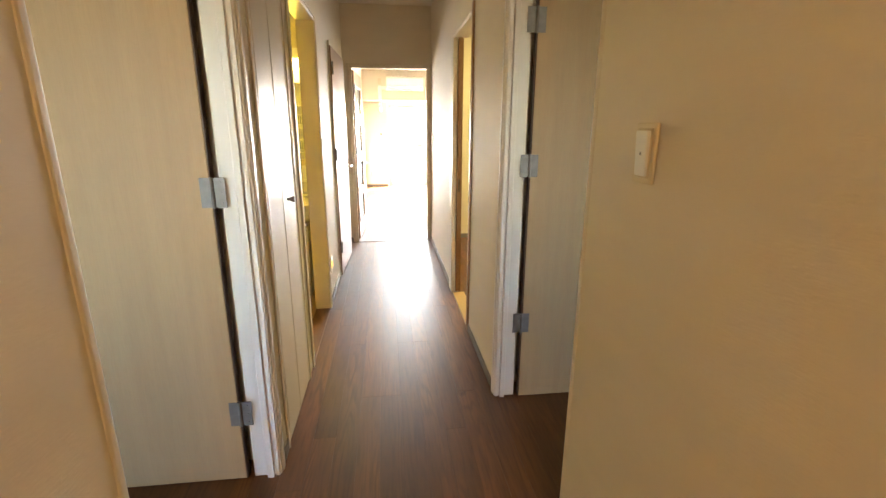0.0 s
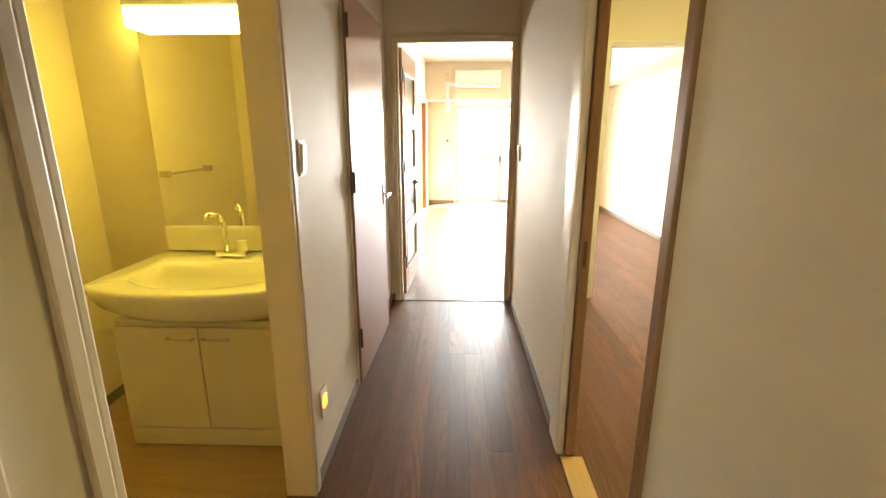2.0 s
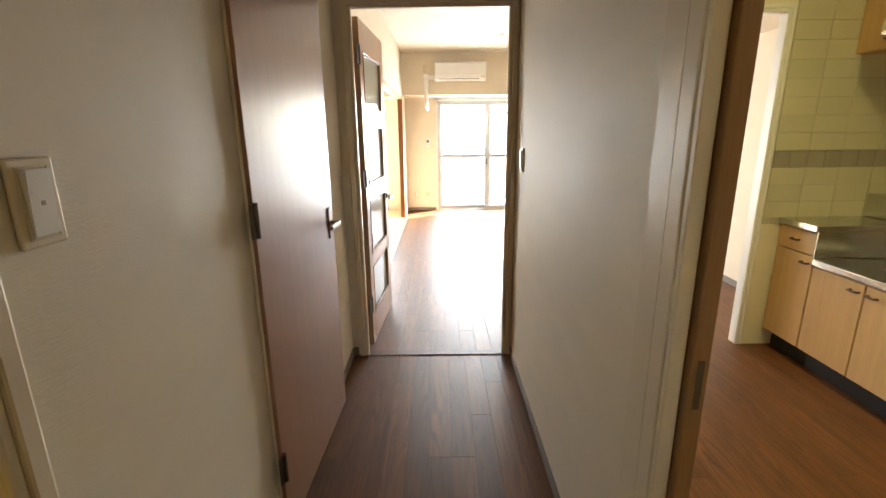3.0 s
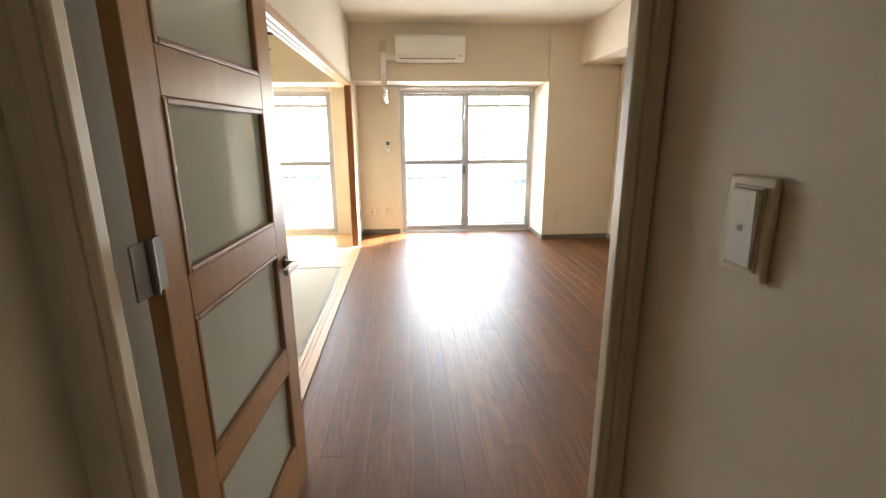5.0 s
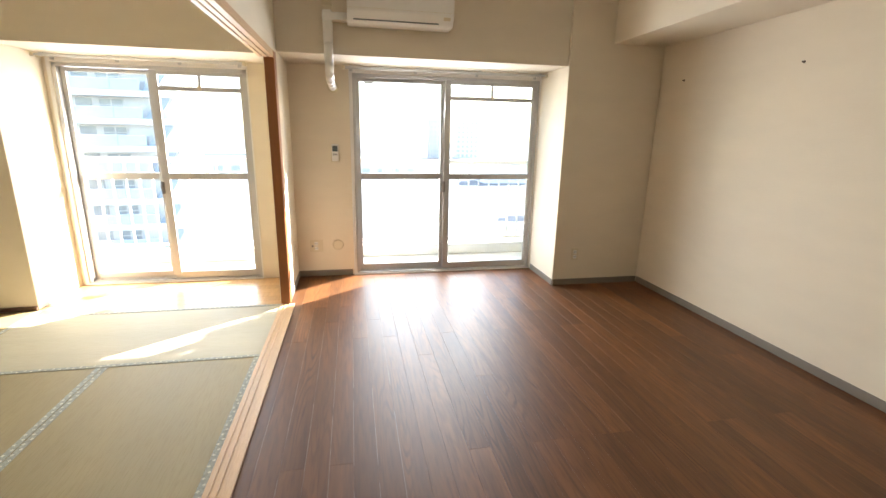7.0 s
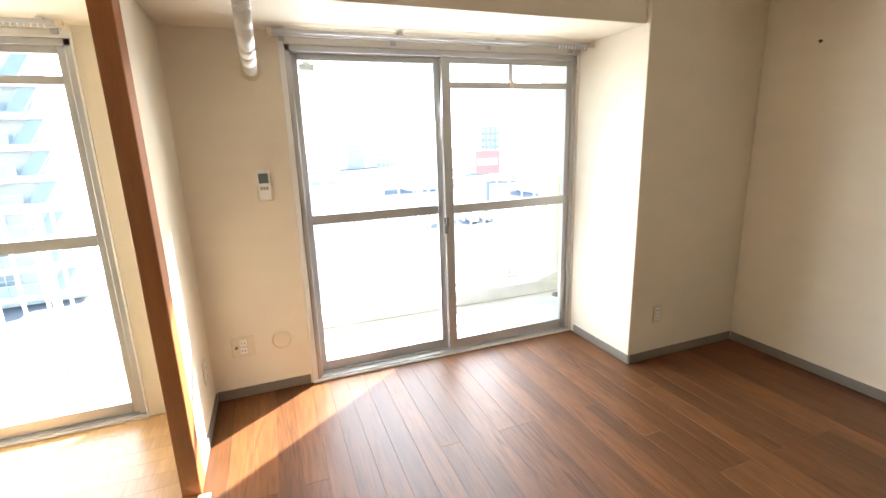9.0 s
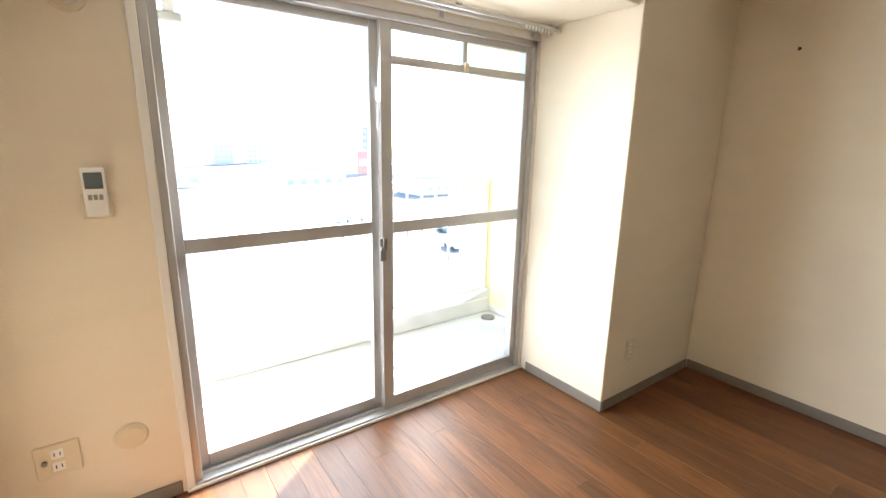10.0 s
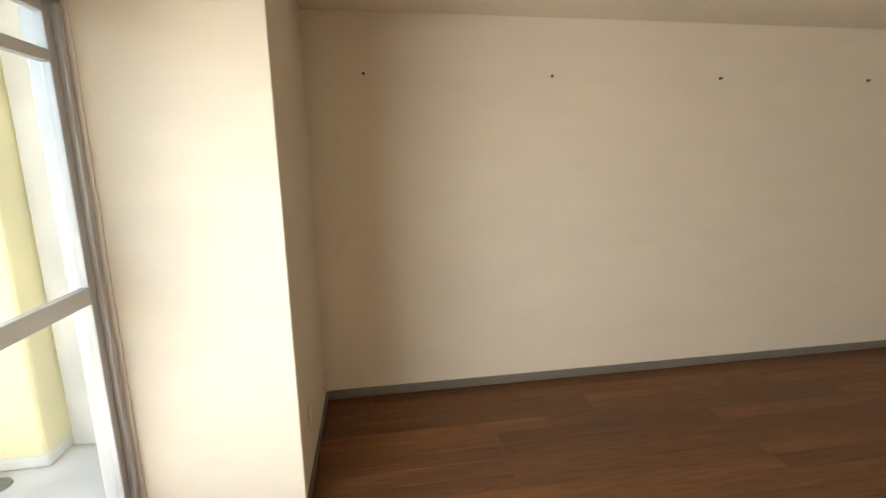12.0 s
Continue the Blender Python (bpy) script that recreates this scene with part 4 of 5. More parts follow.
for z0 in (0.26, 0.46):
    part("grille_back", boxes((0.21, -0.092, z0, 0.36, -0.086, z0 + 0.10), bevel=0.002), M["plastic"], cabinet)
    for k in range(9):
        part("grille_slot", boxes((0.222 + 0.015 * k, -0.094, z0 + 0.02, 0.228 + 0.015 * k, -0.0922, z0 + 0.085)), M["plastic_grey"], cabinet)
part("socket", boxes((0.25, -0.04, 0.14, 0.33, -0.021, 0.19), bevel=0.002), M["plastic_old"], cabinet)
wash_lamp = area_lamp("wash_lamp", (-0.80, 4.60, 1.84), (-0.80, 3.6, 1.0), 0.7, 0.07, 0.145, (1.0, 0.76, 0.07))

towel = thing("towel_bar", (-1.509, 3.95, 1.12), "chrome towel bar on the washroom wall", "towel bar", turn=-90)
part("bar", rod(bmesh.new(), (-0.24, 0.05, 0), (0.24, 0.05, 0), 0.008, 12), M["chrome"], towel)
for x in (-0.24, 0.24):
    part("bracket", boxes((x - 0.012, 0.0, -0.02, x + 0.012, 0.062, 0.02), bevel=0.004), M["chrome"], towel)
structure("floor_wash", boxes((-1.55, 3.10, -0.012, XL - T - 0.005, 4.74, 0.001)), M["wash_floor"], "light wood pattern vinyl washroom floor", "floor")

# ---- kitchen ----
XF = 2.372


def unit(y0, y1, ztop, doors, drawer, label):
    """A floor cabinet that faces -x, from y0 (near) to y1."""
    t = thing("kitchen_cabinet", (XF, y0, 0), label, "kitchen cabinet", group="kitchen floor cabinets")
    w = y1 - y0
    part("body", boxes((0.02, 0.002, 0.12, 0.60, w - 0.002, ztop - 0.03)), M["birch"], t)
    part("kickboard", boxes((0.07, 0.001, 0.0, 0.58, w - 0.001, 0.118)), M["kick"], t, "black recessed kickboard")
    zt = ztop - 0.045
    if drawer:
        dr = part("drawer_front", boxes((0.0, 0.004, zt - 0.125, 0.018, w - 0.004, zt), bevel=0.002), M["birch"], t)
        part("handle", tube(bmesh.new(), [(-0.001, w / 2 - 0.025, zt - 0.06), (-0.022, w / 2 - 0.02, zt - 0.06), (-0.022, w / 2 + 0.02, zt - 0.06), (-0.001, w / 2 + 0.025, zt - 0.06)], 0.006, 8), M["bronze"], dr, "small dark metal handle")
        zt -= 0.131
    for k in range(doors):
        a, c = w * k / doors + 0.004, w * (k + 1) / doors - 0.004
        dp = part("door", boxes((0.0, a, 0.125, 0.018, c, zt), bevel=0.002), M["birch"], t)
        hy = a + 0.045 if (doors == 2 and k == 1) or doors == 1 else c - 0.045
        part("handle", tube(bmesh.new(), [(-0.001, hy - 0.025, zt - 0.045), (-0.022, hy - 0.02, zt - 0.045), (-0.022, hy + 0.02, zt - 0.045), (-0.001, hy + 0.025, zt - 0.045)], 0.006, 8), M["bronze"], dp, "small dark metal handle")
    part("top", boxes((-0.012, 0.0015, ztop - 0.036, 0.60, w - 0.0015, ztop), bevel=0.004, seg=2), M["steel"], t, "stainless steel top")
    return t


unit(5.895, YK - 0.004, 0.847, 1, True, "birch cabinet with a drawer and a stainless steel top")
unit(5.235, 5.893, 0.664, 2, False, "low birch cooker cabinet with a stainless steel top")
unit(4.40, 5.233, 0.847, 2, True, "birch sink cabinet with a stainless steel top")
unit(3.50, 4.398, 0.847, 2, True, "birch sink cabinet with a stainless steel top")
side = thing("cooker_side_panel", (XF, 5.8925, 0.664), "stainless steel side panel beside the cooker place", "panel")
part("sheet", boxes((0.0, -0.004, 0.001, 0.585, 0.0, 0.150), bevel=0.001), M["steel"], side)
part("flange", boxes((-0.006, -0.0055, 0.001, 0.004, 0.0015, 0.150), bevel=0.001), M["steel"], side)
guard = thing("cooker_backguard", (XF + 0.49, 5.24, 0.0), "stainless steel ledge behind the cooker place", "backguard")
part("ledge", boxes((0.0, 0.0, 0.849, XK - XF - 0.503, 0.94, 0.985), (0.115, 0.0, 0.0, XK - XF - 0.503, 0.94, 0.848), bevel=0.004), M["steel"], guard)
gas = part("gas_cock", rod(bmesh.new(), (0.10, 0.66, 0.985), (0.10, 0.66, 1.03), 0.014, 12), M["kick"], guard, "black gas tap")
part("cock_lever", boxes((0.06, 0.645, 1.03, 0.14, 0.675, 1.06), bevel=0.006), M["kick"], gas)
paper = thing("paper_sheet", (XF + 0.30, 5.62, 0.6645), "white instruction sheet lying on the cooker cabinet", "paper", turn=8)
part("sheet", boxes((-0.10, -0.075, 0.0, 0.10, 0.075, 0.001)), M["plastic"], paper)

wallcab = thing("wall_cabinet", (2.62, 5.90, 1.76), "birch hanging kitchen cabinet", "wall cabinet")
part("body", boxes((0.02, 0.0, 0.0, XK - 2.62 - 0.002, YK - 5.90 - 0.003, 0.65), bevel=0.002), M["birch"], wallcab)
dp = part("door", boxes((0.0, 0.003, 0.003, 0.018, YK - 5.90 - 0.006, 0.647), bevel=0.002), M["birch"], wallcab)
part("handle", tube(bmesh.new(), [(-0.001, 0.06, 0.05), (-0.022, 0.065, 0.05), (-0.022, 0.10, 0.05), (-0.001, 0.105, 0.05)], 0.006, 8), M["bronze"], dp)
hood = thing("range_hood", (2.47, 5.235, 1.76), "cream enamel range hood over the cooker place", "range hood")
bm = bmesh.new()
prism(bm, [(0.0, 0.06), (0.0, 0.10), (0.26, 0.62), (XK - 2.47 - 0.002, 0.62), (XK - 2.47 - 0.002, 0.06)], 1, 0.0, 0.655)
bmesh.ops.bevel(bm, geom=list(bm.edges), offset=0.004, segments=1, affect="EDGES")
part("canopy", bm, M["hood"], hood)
part("rim", boxes((0.001, 0.001, 0.04, XK - 2.475, 0.654, 0.0595), bevel=0.002), M["steel"], hood, "steel rim")
part("filter", boxes((0.12, 0.06, 0.030, 0.46, 0.545, 0.0395), bevel=0.003), M["kick"], hood, "dark grease filter")
kl = thing("ceiling_lamp", (1.7, 4.7, HC - 0.002), "white round kitchen ceiling lamp", "ceiling lamp")
part("shade", rod(bmesh.new(), (0, 0, 0), (0, 0, -0.07), 0.20, 32, 0.17), M["plastic"], kl)
area_lamp("kitchen_lamp", (1.7, 4.7, HC - 0.085), (1.7, 4.7, 0), 0.3, 0.3, 1.15, (1.0, 0.88, 0.36))

# ---- balcony ----
structure("balcony_floor", boxes((-6.0, YW + 0.12, -0.30, 3.4, 12.75, -0.10)), M["concrete"], "pale concrete balcony floor", "floor")
structure("balcony_kerb", boxes((-6.0, 12.56, -0.10, 2.699, 12.74, 0.030), bevel=0.01), M["concrete"], "low concrete kerb under the railing", "kerb")
structure("kerb_fillet", prism(bmesh.new(), [(2.42, 0.0305), (2.698, 0.0305), (2.698, 0.105), (2.60, 0.085)], 1, 12.565, 12.60), M["concrete"], "sloped mortar fillet at the end of the kerb", "kerb")
structure("balcony_slab_above", boxes((-6.0, YW + 0.125, 2.55, 3.6, 12.6, 2.80), (-6.0, 12.45, 2.45, 2.699, 12.6, 2.55)), M["concrete"], "concrete balcony slab above", "slab")
structure("balcony_column", boxes((2.70, 12.29, -0.10, 3.5, 13.01, 2.549), bevel=0.03, seg=3), M["yellow"], "pale yellow plastered balcony column", "column")
structure("balcony_column_base", boxes((2.688, 12.278, -0.099, 3.49, 13.02, -0.03), bevel=0.02, seg=2), M["concrete"], "grey painted base of the balcony column", "column")
structure("balcony_partition", boxes((2.87, YW + 0.121, -0.099, 2.91, 12.277, 2.3), bevel=0.003), M["concrete"], "white panel between two balconies", "panel")
railing = thing("railing", (0, 12.63, 0.0), "white painted metal balcony railing", "railing", kind="structure")
part("top_rail", boxes((-6.0, -0.03, 1.005, 2.698, 0.03, 1.055), bevel=0.008, seg=2), M["rail_white"], railing)
part("bottom_rail", boxes((-6.0, -0.015, 0.08, 2.698, 0.015, 0.11), bevel=0.003), M["rail_white"], railing)
bar_me = mesh_of("bar", boxes((-0.008, -0.008, 0.1105, 0.008, 0.008, 1.0045)), M["rail_white"])
for k in range(66):
    ob = new("bar", bar_me)
    ob.parent = railing
    ob.location = (2.55 - 0.13 * k, 0, 0)
for x in (2.67, 1.3, 0.0, -1.3, -2.6, -3.9, -5.2):
    part("post", boxes((x - 0.02, -0.02, 0.0305, x + 0.02, 0.02, 1.0045), bevel=0.003), M["rail_white"], railing)
drain = thing("balcony_drain", (2.58, 12.44, -0.10), "round metal drain cover on the balcony floor", "drain")
part("cover", rod(bmesh.new(), (0, 0, 0.0), (0, 0, 0.012), 0.06, 24, 0.055), M["hinge"], drain)

# ---- unseen warm lamp, added behind the walk's start to tint the near walls ----
el = thing("entrance_lamp", (0.234, -0.55, HC - 0.002), "unseen round ceiling lamp added to warm the entrance", "ceiling lamp")
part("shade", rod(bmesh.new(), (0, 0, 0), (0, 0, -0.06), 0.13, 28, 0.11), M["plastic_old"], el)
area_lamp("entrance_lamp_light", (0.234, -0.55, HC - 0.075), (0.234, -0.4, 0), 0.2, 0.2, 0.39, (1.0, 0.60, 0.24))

# ---- ceiling rosette, laundry bracket ----
ros = thing("ceiling_rosette", (1.08, 9.65, HL - 0.0005), "white plastic ceiling lamp socket", "ceiling socket")
part("base", rod(bmesh.new(), (0, 0, 0), (0, 0, -0.012), 0.05, 28), M["plastic"], ros)
part("cap", rod(bmesh.new(), (0, 0, -0.012), (0, 0, -0.030), 0.034, 28, 0.030), M["plastic"], ros)
hang = thing("laundry_bracket", (0.44, 12.30, 2.549), "grey metal laundry pole bracket under the balcony slab", "bracket")
part("arm", boxes((-0.025, -0.02, -0.66, 0.025, 0.02, 0.0), bevel=0.004), M["alu"], hang)
part("fork", boxes((-0.05, -0.03, -0.70, 0.05, 0.03, -0.6605), bevel=0.006), M["plastic_grey"], hang)


# ---- distance ----
GZ = -14.0
structure("ground", boxes((-400, 14, GZ - 1, 400, 900, GZ)), M["asphalt"], "grey city ground far below the balcony", "ground")


def tower(name, x, y, w, dpt, floors, turn, mat, label, cols, bal=True):
    """A block of flats: storeys with windows and balcony panels on its near side."""
    t = thing(name, (x, y, GZ), label, "building", turn=turn)
    h = 3.0 * floors
    part("wall", boxes((-w / 2, 0, 0, w / 2, dpt, h)), mat, t)
    part("roof", boxes((-w / 2 - 0.2, -0.2, h, w / 2 + 0.2, dpt + 0.2, h + 0.6)), M["facade"], t)
    cw = w / cols
    win = mesh_of("window", boxes((-cw * 0.3, -0.06, 0.7, cw * 0.3, 0.02, 2.4)), M["glass_hazed"])
    slab = mesh_of("balcony", boxes((-w / 2, -1.2, -0.12, w / 2, -0.01, 0.08)), M["facade"])
    pan = mesh_of("panel", boxes((-cw * 0.46, -1.2, 0.1, cw * 0.46, -1.12, 1.05)), M["panel_blue"])
    for f in range(floors):
        if bal:
            s = new("balcony", slab)
            s.parent, s.location = t, (0, 0, 3.0 * f)
        for c in range(cols):
            for me, on in ((win, True), (pan, bal)):
                if on:
                    o = new(me.name, me)
                    o.parent, o.location = t, (-w / 2 + cw * (c + 0.5), 0, 3.0 * f)
    return t


def apartment_block(x, y, turn, units, floors, base):
    """A backlit block of flats: deep white slabs, glass balustrades, framed windows, and a slanted screen at the end of each storey."""
    t = thing("apartment_block", (x, y, GZ), "pale block of flats with blue-grey glass balustrades", "building", turn=turn)
    uw, h = 7.0, 3.0
    w = uw * units
    part("wall", boxes((-w, 1.4, 0, 0, 12, base + h * floors)), M["facade"], t)
    part("roof", boxes((-w - 0.3, -0.2, base + h * floors, 0.3, 12.3, base + h * floors + 0.7)), M["facade"], t)
    slab = mesh_of("balcony", boxes((-w, -0.1, -0.35, 0.6, 1.39, 0.32), bevel=0.03), M["facade"])
    screen = mesh_of("screen", prism(bmesh.new(), [(-3.4, 0.33), (-2.0, 0.33), (-0.6, 2.64), (-1.9, 2.64)], 1, 0.3, 0.75), M["screen"])
    glassp = mesh_of("panel", boxes((-uw + 0.1, -0.08, 0.34, -uw * 0.42, -0.02, 1.45), (-uw * 0.42 + 0.12, -0.08, 0.34, -0.1, -0.02, 1.45)), M["panel_blue"])
    rail = mesh_of("handrail", boxes((-uw, -0.11, 1.46, 0, 0.03, 1.53)), M["facade"])
    divider = mesh_of("divider", boxes((-uw * 0.42 + 0.01, -0.09, 0.325, -uw * 0.42 + 0.11, 1.38, 1.455)), M["glass_near"])
    wframe = mesh_of("window", boxes((-4.6, 1.30, 0.33, -2.2, 1.395, 2.45), (-6.8, 1.30, 0.33, -5.3, 1.395, 2.45)), M["glass_near"])
    bars = mesh_of("window_frame", boxes((-4.62, 1.24, 2.36, -2.18, 1.295, 2.46), (-3.45, 1.24, 0.33, -3.35, 1.295, 2.36), (-4.62, 1.24, 1.72, -2.18, 1.293, 1.80),
                                         (-2.28, 1.24, 0.33, -2.18, 1.295, 2.36), (-4.62, 1.24, 0.33, -4.52, 1.295, 2.36)), M["facade"])
    for f in range(floors):
        z = base + h * f
        for me in (slab, screen):
            o = new(me.name, me)
            o.parent, o.location = t, (0, 0, z)
        for u in range(units):
            for me in (glassp, rail, divider, wframe, bars):
                o = new(me.name, me)
                o.parent, o.location = t, (-3.4 - uw * u, 0, z)
    return t


apartment_block(-19.2, 66.0, 6, 3, 8, 1.07)
tower("apartment_tower", 54.0, 302.0, 10.0, 10.0, 8, 0, M["facade_brick"], "brownish tower block far away", 4, bal=False)
tower("apartment_tower", 76.0, 310.0, 15.0, 12.0, 8, 0, M["facade"], "pale tower block far away", 5, bal=False)
tower("office_tower", 99.5, 205.0, 8.5, 10.0, 7, -25, M["facade_grey"], "grey blue tower far away", 4, bal=False)
for x, y, w, h in ((52, 150, 20, 6), (95, 160, 26, 6), (130, 150, 30, 7), (10, 170, 26, 6), (78, 120, 14, 5), (-40, 180, 30, 7), (150, 110, 26, 6)):
    t = thing("low_building", (x, y, GZ), "low grey roofed building in the distance", "building", group="low buildings")
    part("wall", boxes((-w / 2, 0, 0, w / 2, 12, h)), M["facade"], t)
    part("roof", boxes((-w / 2 - 0.4, -0.4, h, w / 2 + 0.4, 12.4, h + 0.5)), M["roof_grey"], t)
    for c in range(5):
        part("window", boxes((-w / 2 + w * (c + 0.25) / 5, -0.05, 1.5, -w / 2 + w * (c + 0.75) / 5, 0.02, 3.2)), M["glass_hazed"], t)
sg = thing("shop_sign", (45.0, 99.0, GZ), "red and white shop sign on a post", "sign", turn=-26)
part("post", boxes((-0.4, 0.1, 0, 0.4, 0.7, 8.2)), M["facade_grey"], sg)
part("board", boxes((-2.6, 0, 8.2, 2.6, 0.8, 13.0)), M["sign_red"], sg, "red sign board")
part("stripe", boxes((-2.1, -0.06, 10.0, 2.1, -0.01, 11.4)), M["facade"], sg, "white bar on the board")

def bush(name, x, y, w, l, h, mat, label, n, seed):
    """A rough mass of leaf clumps on the ground."""
    rng = random.Random(seed)
    bm = bmesh.new()
    for k in range(n):
        s = rng.uniform(0.10, 0.22)
        m = Matrix.Translation((x + rng.uniform(-w, w) / 2, y + rng.uniform(-l, l) / 2, GZ + rng.uniform(0.2, h))) @ Euler((rng.uniform(0, 3), rng.uniform(0, 3), 0)).to_matrix().to_4x4()
        bmesh.ops.create_icosphere(bm, subdivisions=1, radius=s, matrix=m)
    return solid(name, bm, mat, label, "hedge", "stuff")


bush("hedge", 25.5, 42.0, 7.0, 3.0, 0.55, M["hedge"], "dark green hedge beside the car park below", 900, 11)

def parked_car(x, y, turn, mat, label):
    t = thing("parked_car", (x, y, GZ), label, "car", group="parked cars", turn=turn)
    bm = bmesh.new()
    prism(bm, [(-2.1, 0.35), (-2.1, 0.85), (-1.2, 0.95), (-0.7, 1.45), (1.1, 1.45), (1.7, 0.95), (2.1, 0.9), (2.1, 0.35)], 1, -0.82, 0.82)
    bmesh.ops.bevel(bm, geom=list(bm.edges), offset=0.06, segments=2, affect="EDGES")
    part("body", bm, mat, t)
    part("side_window", boxes((-0.75, -0.825, 0.98, 1.15, 0.825, 1.36), bevel=0.02), M["glass_hazed"], t)
    for wx in (-1.3, 1.3):
        for wy in (-0.76, 0.76):
            part("wheel", rod(bmesh.new(), (wx, wy - 0.1, 0.32), (wx, wy + 0.1, 0.32), 0.32, 18), M["kick"], t)


for k, (x, y, mname) in enumerate(((40, 62, "facade"), (43, 61, "roof_grey"), (46, 60, "facade"), (49.5, 60, "facade_grey"), (36, 88, "facade"), (39, 88, "roof_grey"), (46.5, 74, "car_teal"))):
    parked_car(x, y, 80 + 3 * (k % 3), M[mname], "parked teal car in the car park below" if mname == "car_teal" else "parked pale car in the car park below")


# ---- tatami ----
def mat_piece(x0, y0, x1, y1, along):
    """A tatami mat whose cloth borders run along the given axis."""
    t = thing("tatami_mat", (x0, y0, 0.0), "worn straw tatami mat with a patterned grey green border", "tatami", group="tatami mats")
    w, l = x1 - x0, y1 - y0
    g = 0.0015
    # mats laid crosswise get the rush with sheen in its colour
    part("rush_cover", boxes((g, g, -0.011, w - g, l - g, 0.002), bevel=0.002), M["tatami" if along == "y" else "tatami_x_sheen"], t)
    e = 0.032
    if along == "y":
        rows = [(g, g, e, l - g), (w - e, g, w - g, l - g)]
    else:
        rows = [(g, g, w - g, e), (g, l - e, w - g, l - g)]
    for a, c, d2, f in rows:
        br = part("border", boxes((a, c, 0.0021, d2, f, 0.0042), bevel=0.0008), M["border"], t, "patterned cloth border")
        bm = bmesh.new()
        n = int((f - c if along == "y" else d2 - a) / 0.035)
        for k in range(n):
            if along == "y":
                cx, cy = (a + d2) / 2 + (0.006 if k % 2 else -0.006), c + 0.02 + k * 0.035
            else:
                cx, cy = a + 0.02 + k * 0.035, (c + f) / 2 + (0.006 if k % 2 else -0.006)
            vs = [bm.verts.new((cx + dx, cy + dy, 0.00445)) for dx, dy in ((-0.008, 0), (0, -0.008), (0.008, 0), (0, 0.008))]
            bm.faces.new(vs)
        part("border_pattern", bm, M["border_mark"], br)
    return t


mat_piece(-1.208, 8.015, -0.346, 9.910, "y")
mat_piece(-2.085, 8.015, -1.2085, 9.910, "y")
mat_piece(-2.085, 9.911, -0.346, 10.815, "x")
mat_piece(XT0, 9.00, -2.086, 10.915, "y")
mat_piece(XT0, 7.08, -2.086, 8.999, "y")
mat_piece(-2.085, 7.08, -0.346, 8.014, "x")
structure("floor_tatami_edge", boxes((XT0, YE2 + 0.1, -0.011, XP + 0.012, 7.079, 0.002)), M["plank"], "brown board at the back of the tatami room", "floor")
structure("floor_entry", boxes((-3.4, YS, -0.011, XL - T, 2.33, -0.001), (XR + T, YS, -0.011, 3.4, 2.80, -0.001), (XL - T + 0.0005, 1.28, -0.011, XL - 0.0005, 2.275, -0.001), (XR + 0.0005, 1.80, -0.011, XR + T - 0.0005, 2.72, -0.001), (-1.15, 4.84, -0.011, XL - T, YE2, -0.001)), M["plank"], "brown wooden bedroom floor", "floor")


# ---- floor planks ----
def planks(name, x0, x1, y0, y1, seed, label, along="y", mat="plank", width=0.1):
    """Strip flooring: rows of boards of three lengths, each a piece of its own."""
    rng = random.Random(seed)
    floor = structure(name, boxes((x0, y0, -0.012, x1, y1, -0.0025)), M["joint"], label, "floor")
    cache = {}

    def piece(w, l):
        key = (round(w, 4), round(l, 4))
        if key not in cache:
            bm = boxes((0.0003, 0.0003, -0.008, w - 0.0003, l - 0.0003, 0.0), bevel=0.0005)
            cache[key] = mesh_of("plank", bm, M[mat])
        return cache[key]
    u0, u1, v0, v1 = (x0, x1, y0, y1) if along == "y" else (y0, y1, x0, x1)
    u = u0
    while u < u1 - 0.01:
        w = min(width, u1 - u)
        v = v0
        first = rng.choice((0.303, 0.606, 0.909))
        while v < v1 - 0.005:
            l = min(first if v == v0 else rng.choice((1.212, 1.818, 1.818)), v1 - v)
            if v1 - v - l < 0.15:
                l = v1 - v
            ob = new("plank", piece(w, l))
            ob.parent = floor
            if along == "y":
                ob.location = (u, v, rng.uniform(-0.00012, 0.0))
            else:
                ob.matrix_basis = pose(v + l, u, rng.uniform(-0.00012, 0.0), 0, 0, 90)
            v += l
        u += w
    return floor


planks("floor_corridor", XL, XR, YS, YE2 - 0.001, 1, "brown wooden plank floor of the corridor")
living_floor = planks("floor_living", XP2, XP2 + 2.3, YE2, YW, 2, "brown wooden plank floor of the living room up to the window")
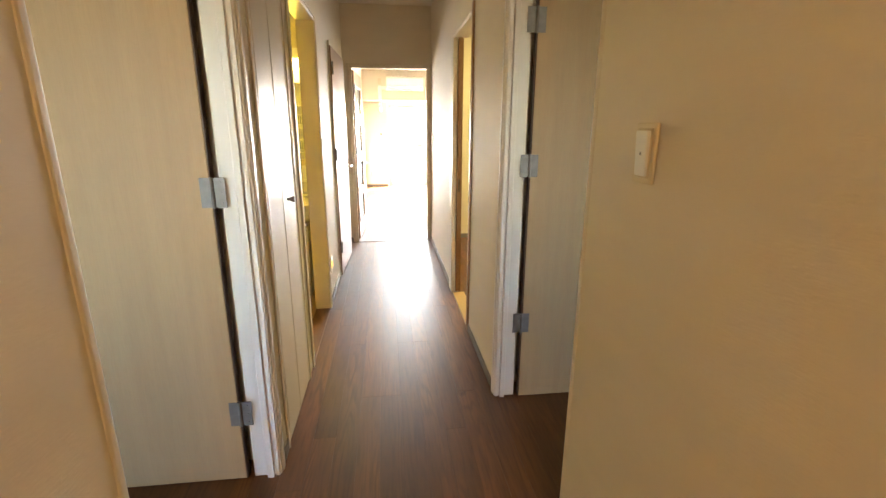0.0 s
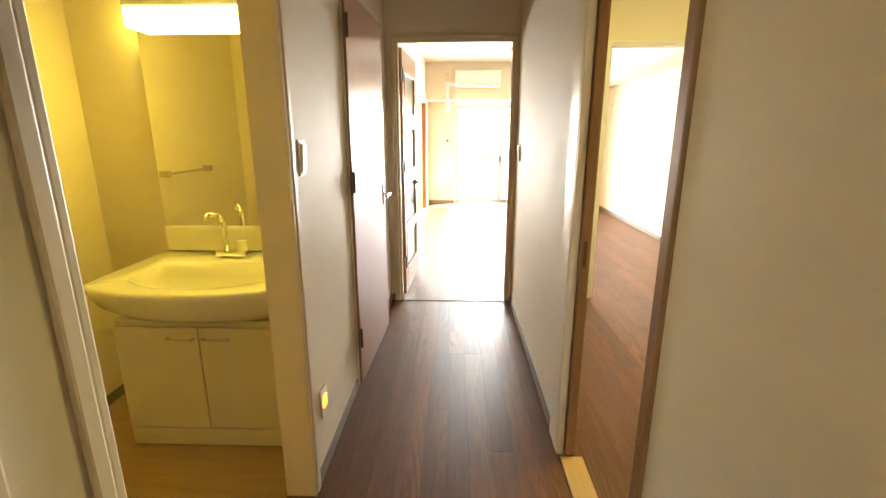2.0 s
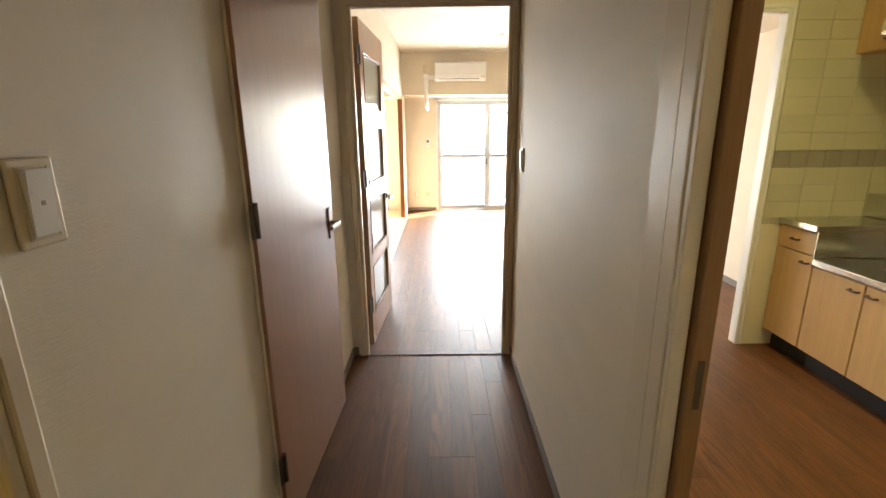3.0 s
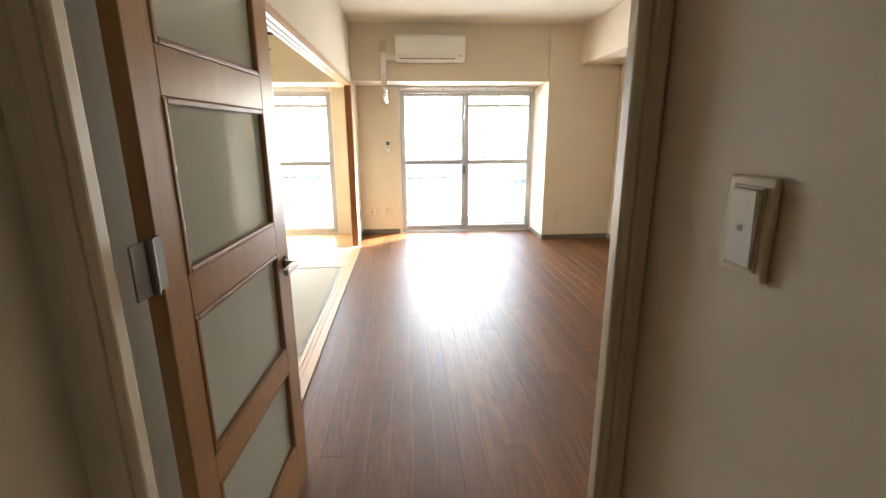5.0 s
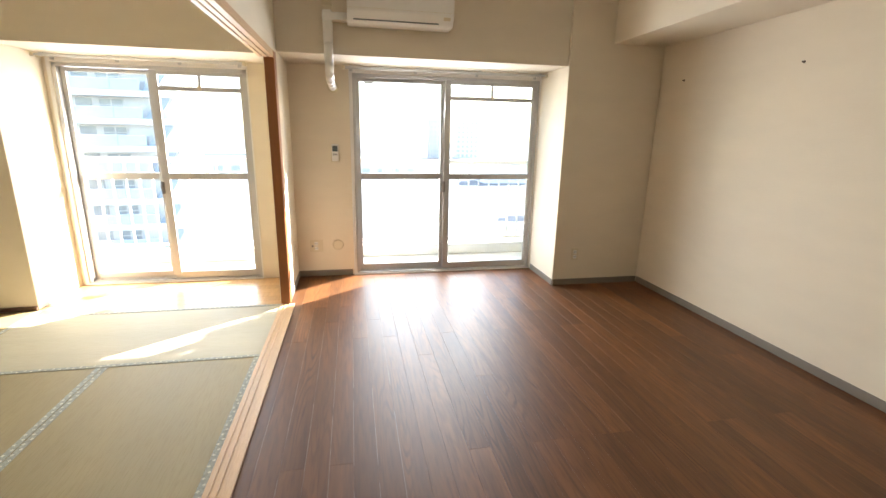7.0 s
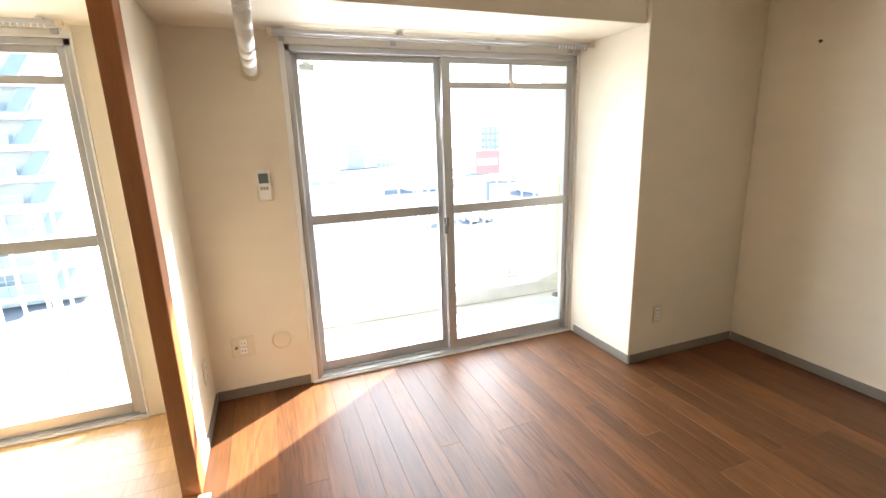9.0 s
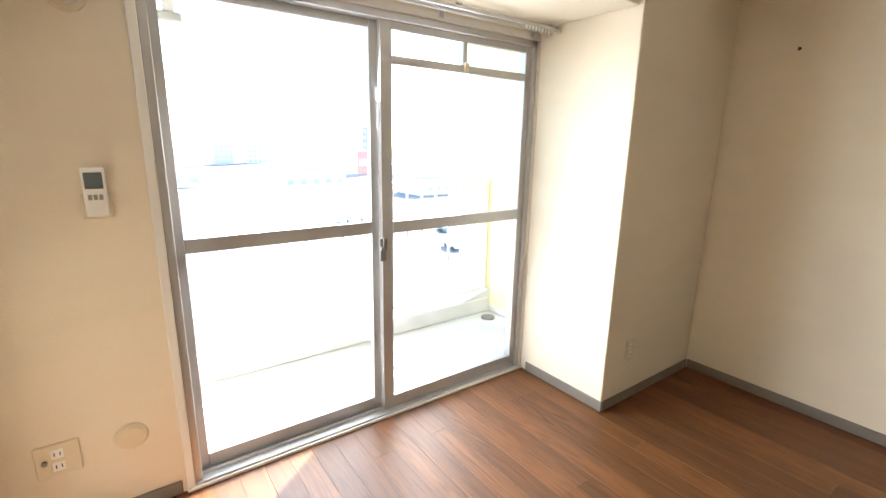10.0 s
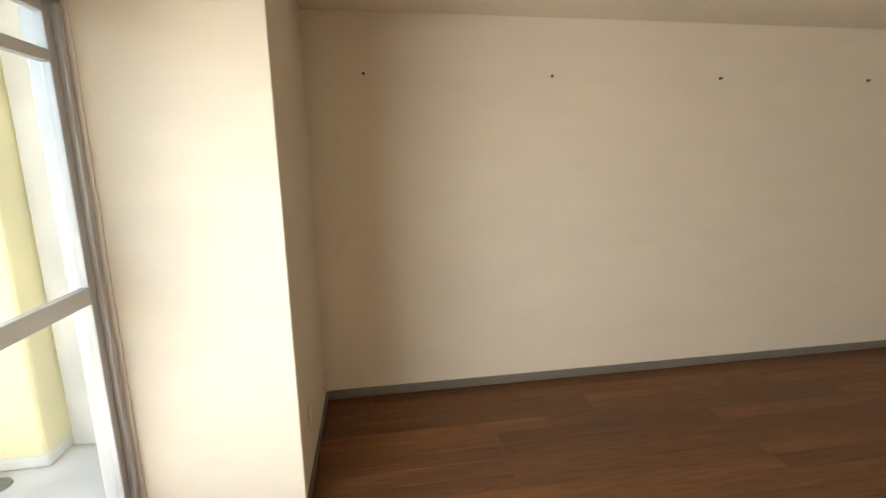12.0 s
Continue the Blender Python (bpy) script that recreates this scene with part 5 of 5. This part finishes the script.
# pale strips that put the window's glint into some of the joints
rng = random.Random(23)
for k in range(1, 8):
    v = 6.9 + rng.uniform(0.0, 0.3)
    while v < 10.3:
        l = rng.uniform(0.25, 0.9)
        x = XP2 + 0.1 * k
        part("joint_filler", boxes((x - 0.0009, v, -0.002, x + 0.0009, min(v + l, 10.4), 0.0003)), M["glint"], living_floor)
        v += l + rng.uniform(0.03, 0.35)
planks("floor_living_side", XP2 + 2.3, XW, YE2, YB, 6, "brown wooden plank floor along the living room wall")
planks("floor_window_bay", XP2 + 2.3, 2.048, YB, YW, 5, "brown wooden plank strip beside the pillar")
planks("floor_kitchen", XR + 0.0605, XK, 2.9, YE2 - 0.001, 3, "brown wooden plank floor of the kitchen")
planks("floor_tatami_board", -2.12, XP + 0.012, 10.816, YW, 4, "light wooden board strip before the tatami window", along="x", mat="plank_light")


# ---- kitchen tiles ----
def tiles():
    rng = random.Random(7)
    back = structure("tiled_wall_back", boxes((2.262, YK + 0.0045, 0.80, XK - 0.001, YK + 0.0075, HC - 0.001)), M["grout"], "cream glazed tile wall with a taupe band", "wall")
    side = structure("tiled_wall_side", boxes((XK - 0.0075, 4.2, 0.80, XK - 0.0045, YK + 0.004, HC - 0.001)), M["grout"], "cream glazed tile wall with a taupe band", "wall")
    cache = {}

    def tile_mesh(w, h, mat):
        key = (round(w, 3), round(h, 3), mat)
        if key not in cache:
            cache[key] = mesh_of("tile", boxes((0.0008, -0.004, 0.0008, w - 0.0008, 0.004, h - 0.0008), bevel=0.0010), M[mat])
        return cache[key]
    for wall, u0, u1 in ((back, 2.264, XK - 0.006), (side, 4.9, YK)):
        z, r = 0.84, 0
        while z < 2.35:
            band = 1.12 < z < 1.16
            w0 = 0.1 if band else 0.2
            u = u0
            while u < u1 - 0.01:
                a, c = max(u, u0), min(u + w0, u1)
                if c - a > 0.015:
                    ob = new("tile", tile_mesh(c - a, 0.1, "tile_band" if band else "tile"))
                    ob.parent = wall
                    if wall is back:
                        ob.location = (a, YK + 0.002, z)
                    else:
                        ob.matrix_basis = pose(XK - 0.010, c, z, 0, 0, -90)
                u += w0
            z += 0.1
            r += 1


tiles()
